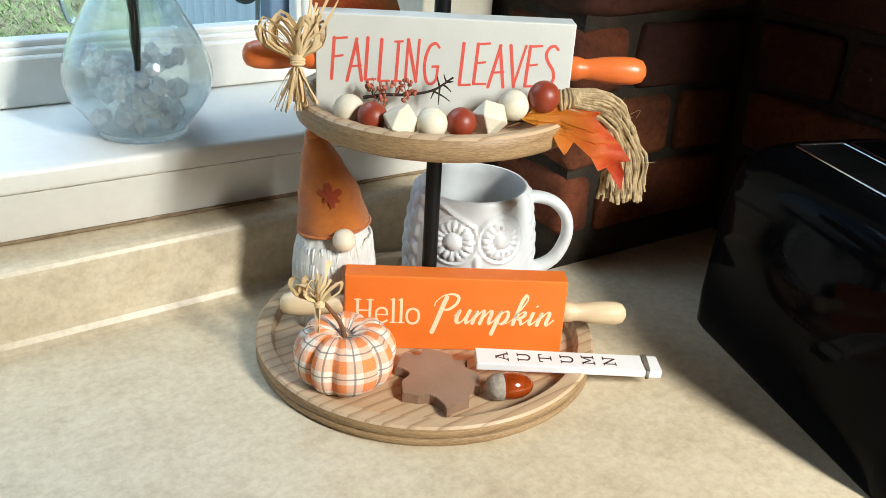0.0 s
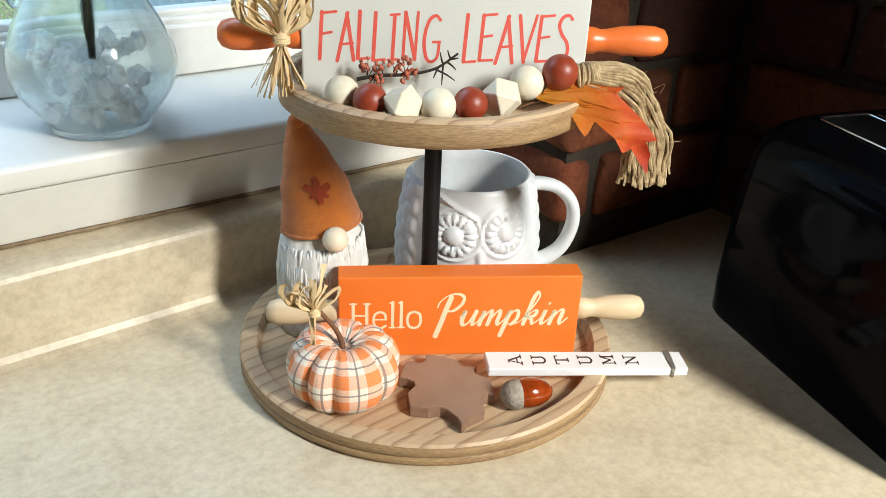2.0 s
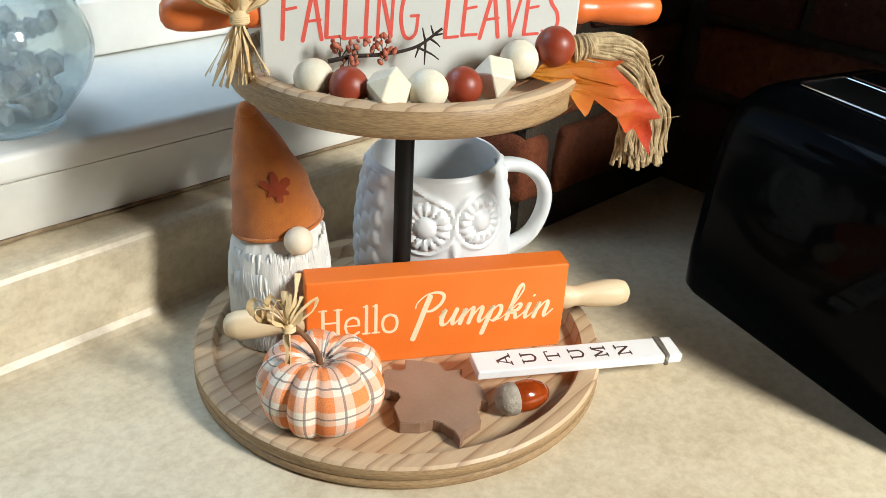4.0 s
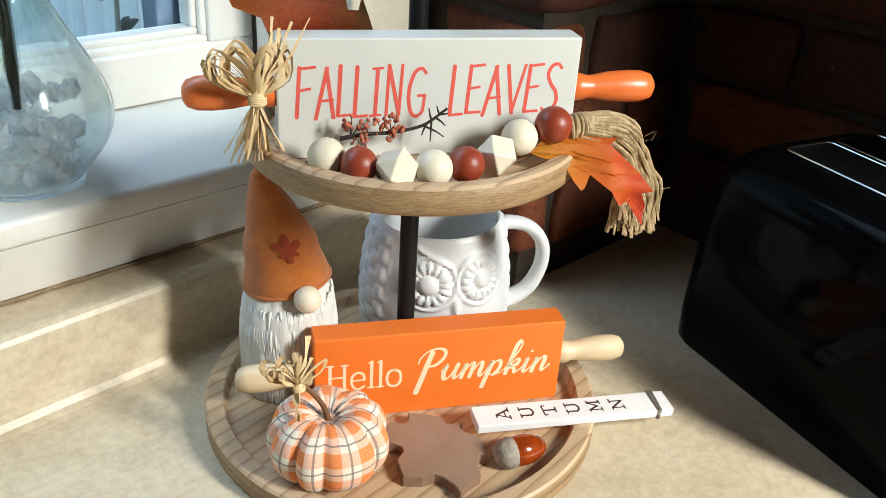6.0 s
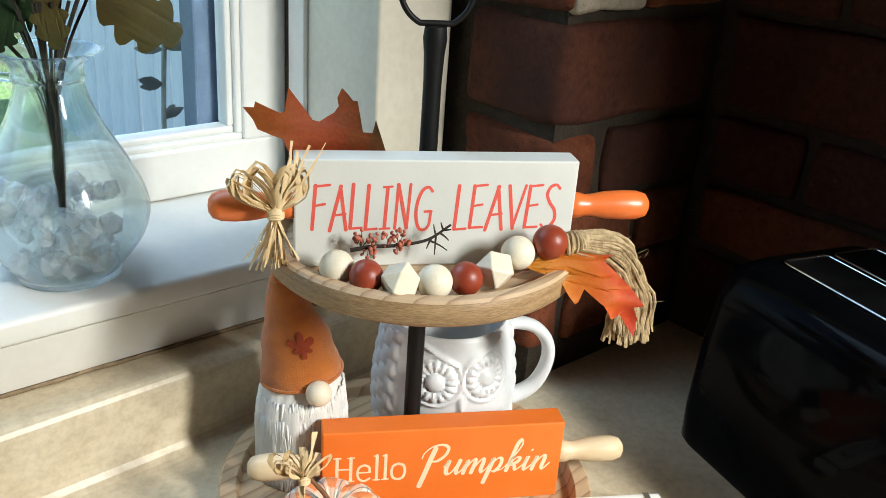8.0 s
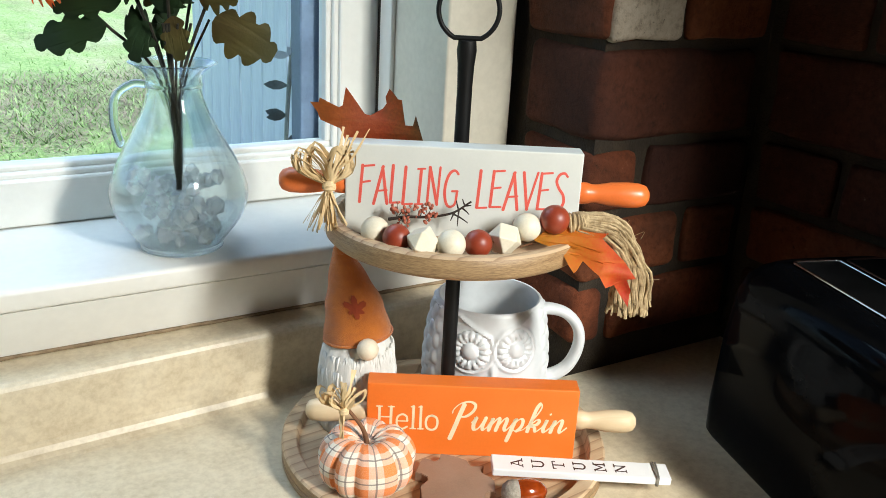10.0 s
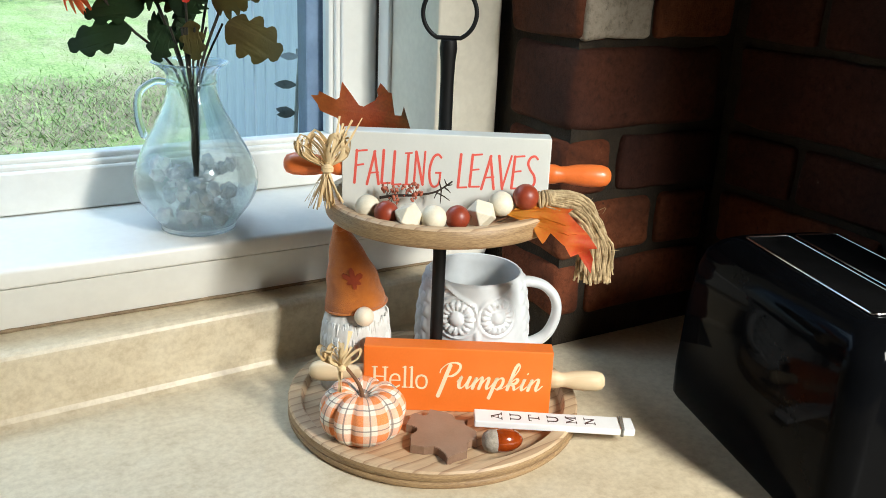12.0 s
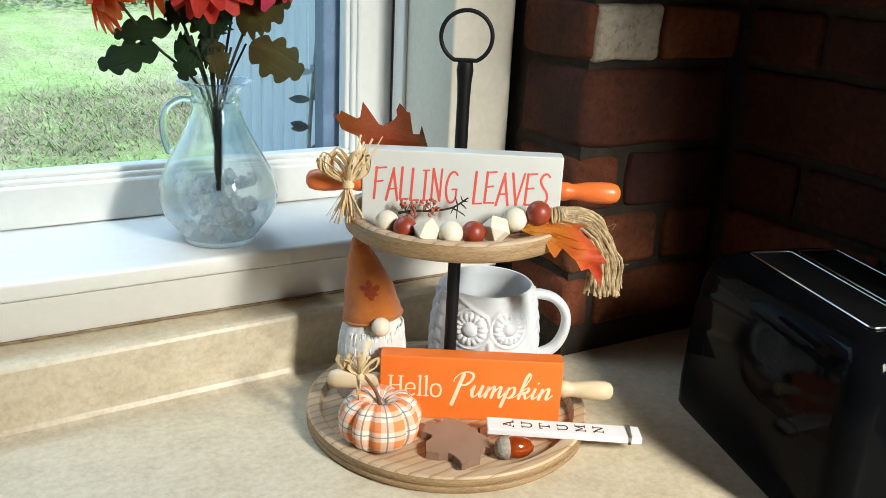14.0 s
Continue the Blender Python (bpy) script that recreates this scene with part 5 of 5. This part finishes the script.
for side, deep, z, size, sort in BLOOMS:
    bm = bmesh.new()
    axis = (around(side * 1.2, deep - 0.03, 0.05)).normalized()
    c = around(side, deep, z)
    for count, l, lift in ((12, 1.0, -0.25), (11, 0.9, 0.1), (9, 0.72, 0.5), (7, 0.5, 0.95)):
        petal_ring(bm, c, axis, count, size * l, size * 0.21, lift, rng)
    bmesh.ops.solidify(bm, geom=list(bm.faces), thickness=0.0004)
    part("bloom", bm, (PETAL_ORANGE, PETAL_RED, PETAL_PINK)[sort], flowers, ("orange silk bloom", "red silk bloom", "pink silk bloom")[sort], smooth=True)


def lobed(size, width):
    pts, n = [], 20
    for sgn in (1, -1):
        for k in range(n + 1):
            u = k / n if sgn > 0 else 1 - k / n
            w = width * math.sin(math.pi * min(1, u * 0.93 + 0.04)) ** 0.6 * (0.50 + 0.72 * abs(math.sin(u * 3.5 * math.pi)) ** 0.6)
            pts.append((size * u, sgn * max(w, 0.0006)))
    return pts


LEAVES = [((-0.046, -0.012, 0.180), (-0.098, -0.02, 0.163), 0.017, 0), ((-0.034, -0.01, 0.199), (-0.086, -0.01, 0.190), 0.014, 0), ((0.036, -0.012, 0.188), (0.082, -0.012, 0.163), 0.022, 1), ((0.025, -0.005, 0.205), (0.070, -0.005, 0.228), 0.021, 1), ((-0.012, -0.02, 0.185), (-0.022, -0.025, 0.155), 0.014, 0), ((0.008, -0.022, 0.190), (0.014, -0.028, 0.158), 0.012, 1), ((0.022, -0.004, 0.206), (0.052, -0.006, 0.214), 0.022, 1)]
for k in range(16):
    at = (rng.uniform(-0.024, 0.020), rng.uniform(-0.012, 0.020), rng.uniform(0.178, 0.214))
    LEAVES.append((at, (at[0] * 1.4 + rng.uniform(-0.032, 0.030), at[1] + rng.uniform(-0.008, 0.006), at[2] + rng.uniform(-0.006, 0.030)), rng.uniform(0.017, 0.022), int(k % 4 == 3)))
for base, tip, w, sort in LEAVES:
    p, q = around(*base), around(*tip)
    d = q - p
    ax = d.normalized()
    facing = Vector((-0.5, -0.8, 0.35))
    sd = ax.cross(facing).normalized()
    nm = sd.cross(ax)
    bm = bmesh.new()
    blade(bm, lobed(d.length, w * 0.78), lambda x, y, p=p, ax=ax, sd=sd, nm=nm, l=d.length: p + ax * x + sd * y + nm * (0.004 * math.sin(3 * x / l) - 8 * y * y), cuts=1)
    part("leaf", bm, OLIVE_LEAF if sort else GREEN_LEAF, flowers, "olive brown silk leaf" if sort else "dark green silk leaf", smooth=True)

# ---- plant outside the pane ----
plant = thing("garden_plant", pose(0.125, 0.62, -0.9), "straggling garden plant against the blue-grey fence", "plant")
bm = bmesh.new()
pstem = spline([(0, 0, 0.0), (0.01, 0, 0.5), (-0.01, 0.01, 0.95), (0.02, 0, 1.35), (0.04, 0, 1.7)], 40)
tube(bm, pstem, 0.003, 6)
part("stem", bm, WEATHERED, plant, smooth=True)
for k in range(44):
    p = pstem[20 + k % 20]
    a, l = rng.uniform(0, 6.28), rng.uniform(0.02, 0.04)
    ax = Vector((math.cos(a), 0.4 * math.sin(a), rng.uniform(-0.2, 0.6))).normalized()
    sd = ax.cross(Vector((0.2, -1, 0.1))).normalized()
    bm = bmesh.new()
    blade(bm, [(l * u, s * 0.19 * l * math.sin(math.pi * u)) for s, us in ((1, (0.02, 0.25, 0.5, 0.75, 0.98)), (-1, (0.85, 0.6, 0.35, 0.1))) for u in us], lambda x, y, p=p, ax=ax, sd=sd: p + ax * x + sd * y, cuts=1)
    part("leaf", bm, PALE_PETAL if k % 4 == 0 else WEATHERED, plant, smooth=True)

# ---- toaster ----
toaster = thing("toaster", pose(0.2130, -0.0640, 0, 0, 0, -107.3), "glossy black two-slot toaster with chrome slot trims on the worktop", "toaster")
# Local x runs along its length, local y to its far side.
L, Wd, H = 0.240, 0.155, 0.1595
bm = bmesh.new()
levels = [(0.003, 0.0), (0.0005, 0.004), (0.0, 0.03), (0.002, 0.09), (0.005, 0.128), (0.009, 0.143), (0.015, 0.151), (0.022, 0.156), (0.030, H)]
rings = []
for inset, z in levels:
    ring = []
    rad = 0.020
    for cx, cy, a0 in ((L - inset - rad, Wd - inset - rad, 0), (inset + rad, Wd - inset - rad, 90), (inset + rad, inset + rad, 180), (L - inset - rad, inset + rad, 270)):
        for k in range(9):
            a = radians(a0 + 90 * k / 8)
            ring.append(bm.verts.new((cx + rad * math.cos(a), cy + rad * math.sin(a), z)))
    rings.append(ring)
for a, b in zip(rings, rings[1:]):
    for k in range(36):
        bm.faces.new((a[k], a[(k + 1) % 36], b[(k + 1) % 36], b[k]))
bm.faces.new(rings[0])
bm.faces.new(rings[-1])
body = part("body", bm, TOASTER, toaster, smooth=True)
for y0 in (0.0335, 0.0800):
    bm = bmesh.new()
    x0, x1, y1, z = 0.040, 0.202, y0 + 0.041, H + 0.0012
    rim = []
    for cx, cy, a0 in ((x1 - 0.004, y1 - 0.004, 0), (x0 + 0.004, y1 - 0.004, 90), (x0 + 0.004, y0 + 0.004, 180), (x1 - 0.004, y0 + 0.004, 270)):
        rim += [Vector((cx + 0.004 * math.cos(radians(a0 + 30 * k)), cy + 0.004 * math.sin(radians(a0 + 30 * k)), z)) for k in range(4)]
    tube(bm, rim, 0.0012, 8, loop=True)
    part("slot_trim", bm, CHROME, toaster, "thin chrome slot trim", smooth=True)
    # No recess is cut: a black plate on the top gives the slot's darkness.
    bm = bmesh.new()
    box(bm, (x0 + 0.001, y0 + 0.001, H + 0.0002), (x1 - 0.001, y1 - 0.001, H + 0.0009))
    part("slot", bm, TOASTER_DARK, toaster, "flat black plate standing in for the shaded bread slot")

# ---- bricks ----
WALLS = {}
for key_name, text in (("brick_wall_north", "dark red brick wall beside the window"), ("brick_wall_east", "dark red brick wall behind the toaster"), ("brick_wall_reveal", "red brick return beside the window casing")):
    WALLS[key_name] = thing(key_name, pose(0, 0, 0), text, "brick wall", kind="structure")


def brick_mesh(lx, ly, lz, seed, round_corner=False):
    """A worn brick: a box whose edges are rounded and whose faces are uneven."""
    bm = bmesh.new()
    bmesh.ops.create_cube(bm, size=1)
    size, r = (lx, ly, lz), 0.011 if round_corner else 0.006
    for v in bm.verts:
        v.co = Vector([(v.co[i] + 0.5) * size[i] for i in range(3)])
    for axis in range(3):
        n = max(2, int((size[axis] - 2 * r) / 0.022))
        cuts = [r + (size[axis] - 2 * r) * k / n for k in range(n + 1)] + [q for f in (0.25, 0.6) for q in (r * f, size[axis] - r * f)]
        for q in cuts:
            co, no = [0, 0, 0], [0, 0, 0]
            co[axis], no[axis] = q, 1
            bmesh.ops.bisect_plane(bm, geom=list(bm.verts) + list(bm.edges) + list(bm.faces), plane_co=co, plane_no=no)
    for v in bm.verts:
        core = Vector([min(max(v.co[i], r), size[i] - r) for i in range(3)])
        v.co = core + (v.co - core).normalized() * r
        p = v.co * 33 + Vector((seed * 3.1, seed, 0))
        v.co += Vector((noise.noise(p), noise.noise(p + Vector((9, 0, 0))), noise.noise(p + Vector((0, 9, 0))))) * 0.0030
        p = v.co * 140 + Vector((seed, 0, seed))
        v.co += Vector((noise.noise(p), noise.noise(p + Vector((9, 0, 0))), noise.noise(p + Vector((0, 9, 0))))) * 0.0007
    return mesh_of("brick", bm, BRICK, smooth=True)


def lay(wall, x, y, z, lx, ly, lz, seed, material=None, corner=False):
    me = brick_mesh(lx, ly, lz, seed, corner)
    if material:
        me.materials[0] = material
    ob = new("brick", me)
    ob.parent = WALLS[wall]
    ob.location = (x, y, z)
    return ob


COURSES = [(-0.030, 0.022), (0.031, 0.085), (0.094, 0.149), (0.157, 0.212), (0.221, 0.298), (0.306, 0.358), (0.367, 0.420), (0.429, 0.482), (0.491, 0.544), (0.553, 0.606), (0.615, 0.668)]
SPLITS = [0.262, 0.201, 0.285, 0.225, None, 0.251, 0.31, 0.22, 0.29, 0.24, 0.3]
rng = random.Random(17)
for n, ((z0, z1), cut_x) in enumerate(zip(COURSES, SPLITS)):
    if z1 < 0.03:
        continue
    first = cut_x if cut_x else CORNER_X - 0.006
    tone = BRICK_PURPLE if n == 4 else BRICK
    if n == 5:
        lay("brick_wall_north", PIER_X + 0.005, PIER_Y - 0.003, z0, first - PIER_X - 0.009, 0.05, z1 - z0, n, BRICK_WHITE, False)
        lay("brick_wall_reveal", PIER_X - 0.0020, PIER_Y + 0.002, z0, 0.04, 0.104, z1 - z0, n + 40, BRICK)
    else:
        lay("brick_wall_north", PIER_X, PIER_Y, z0, first - PIER_X - 0.0045, 0.104, z1 - z0, n, tone, True)
    if cut_x:
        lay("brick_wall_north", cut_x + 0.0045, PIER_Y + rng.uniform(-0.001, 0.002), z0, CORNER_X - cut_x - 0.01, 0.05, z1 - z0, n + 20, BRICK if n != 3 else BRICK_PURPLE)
    y = PIER_Y - 0.006 - (0.09 if n % 2 else 0.0)
    if n % 2:
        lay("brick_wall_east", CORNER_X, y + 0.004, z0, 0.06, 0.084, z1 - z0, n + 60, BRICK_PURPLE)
    while y > -0.40:
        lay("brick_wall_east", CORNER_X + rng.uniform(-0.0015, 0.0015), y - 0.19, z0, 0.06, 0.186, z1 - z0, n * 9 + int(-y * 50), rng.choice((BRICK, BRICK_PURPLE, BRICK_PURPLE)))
        y -= 0.196
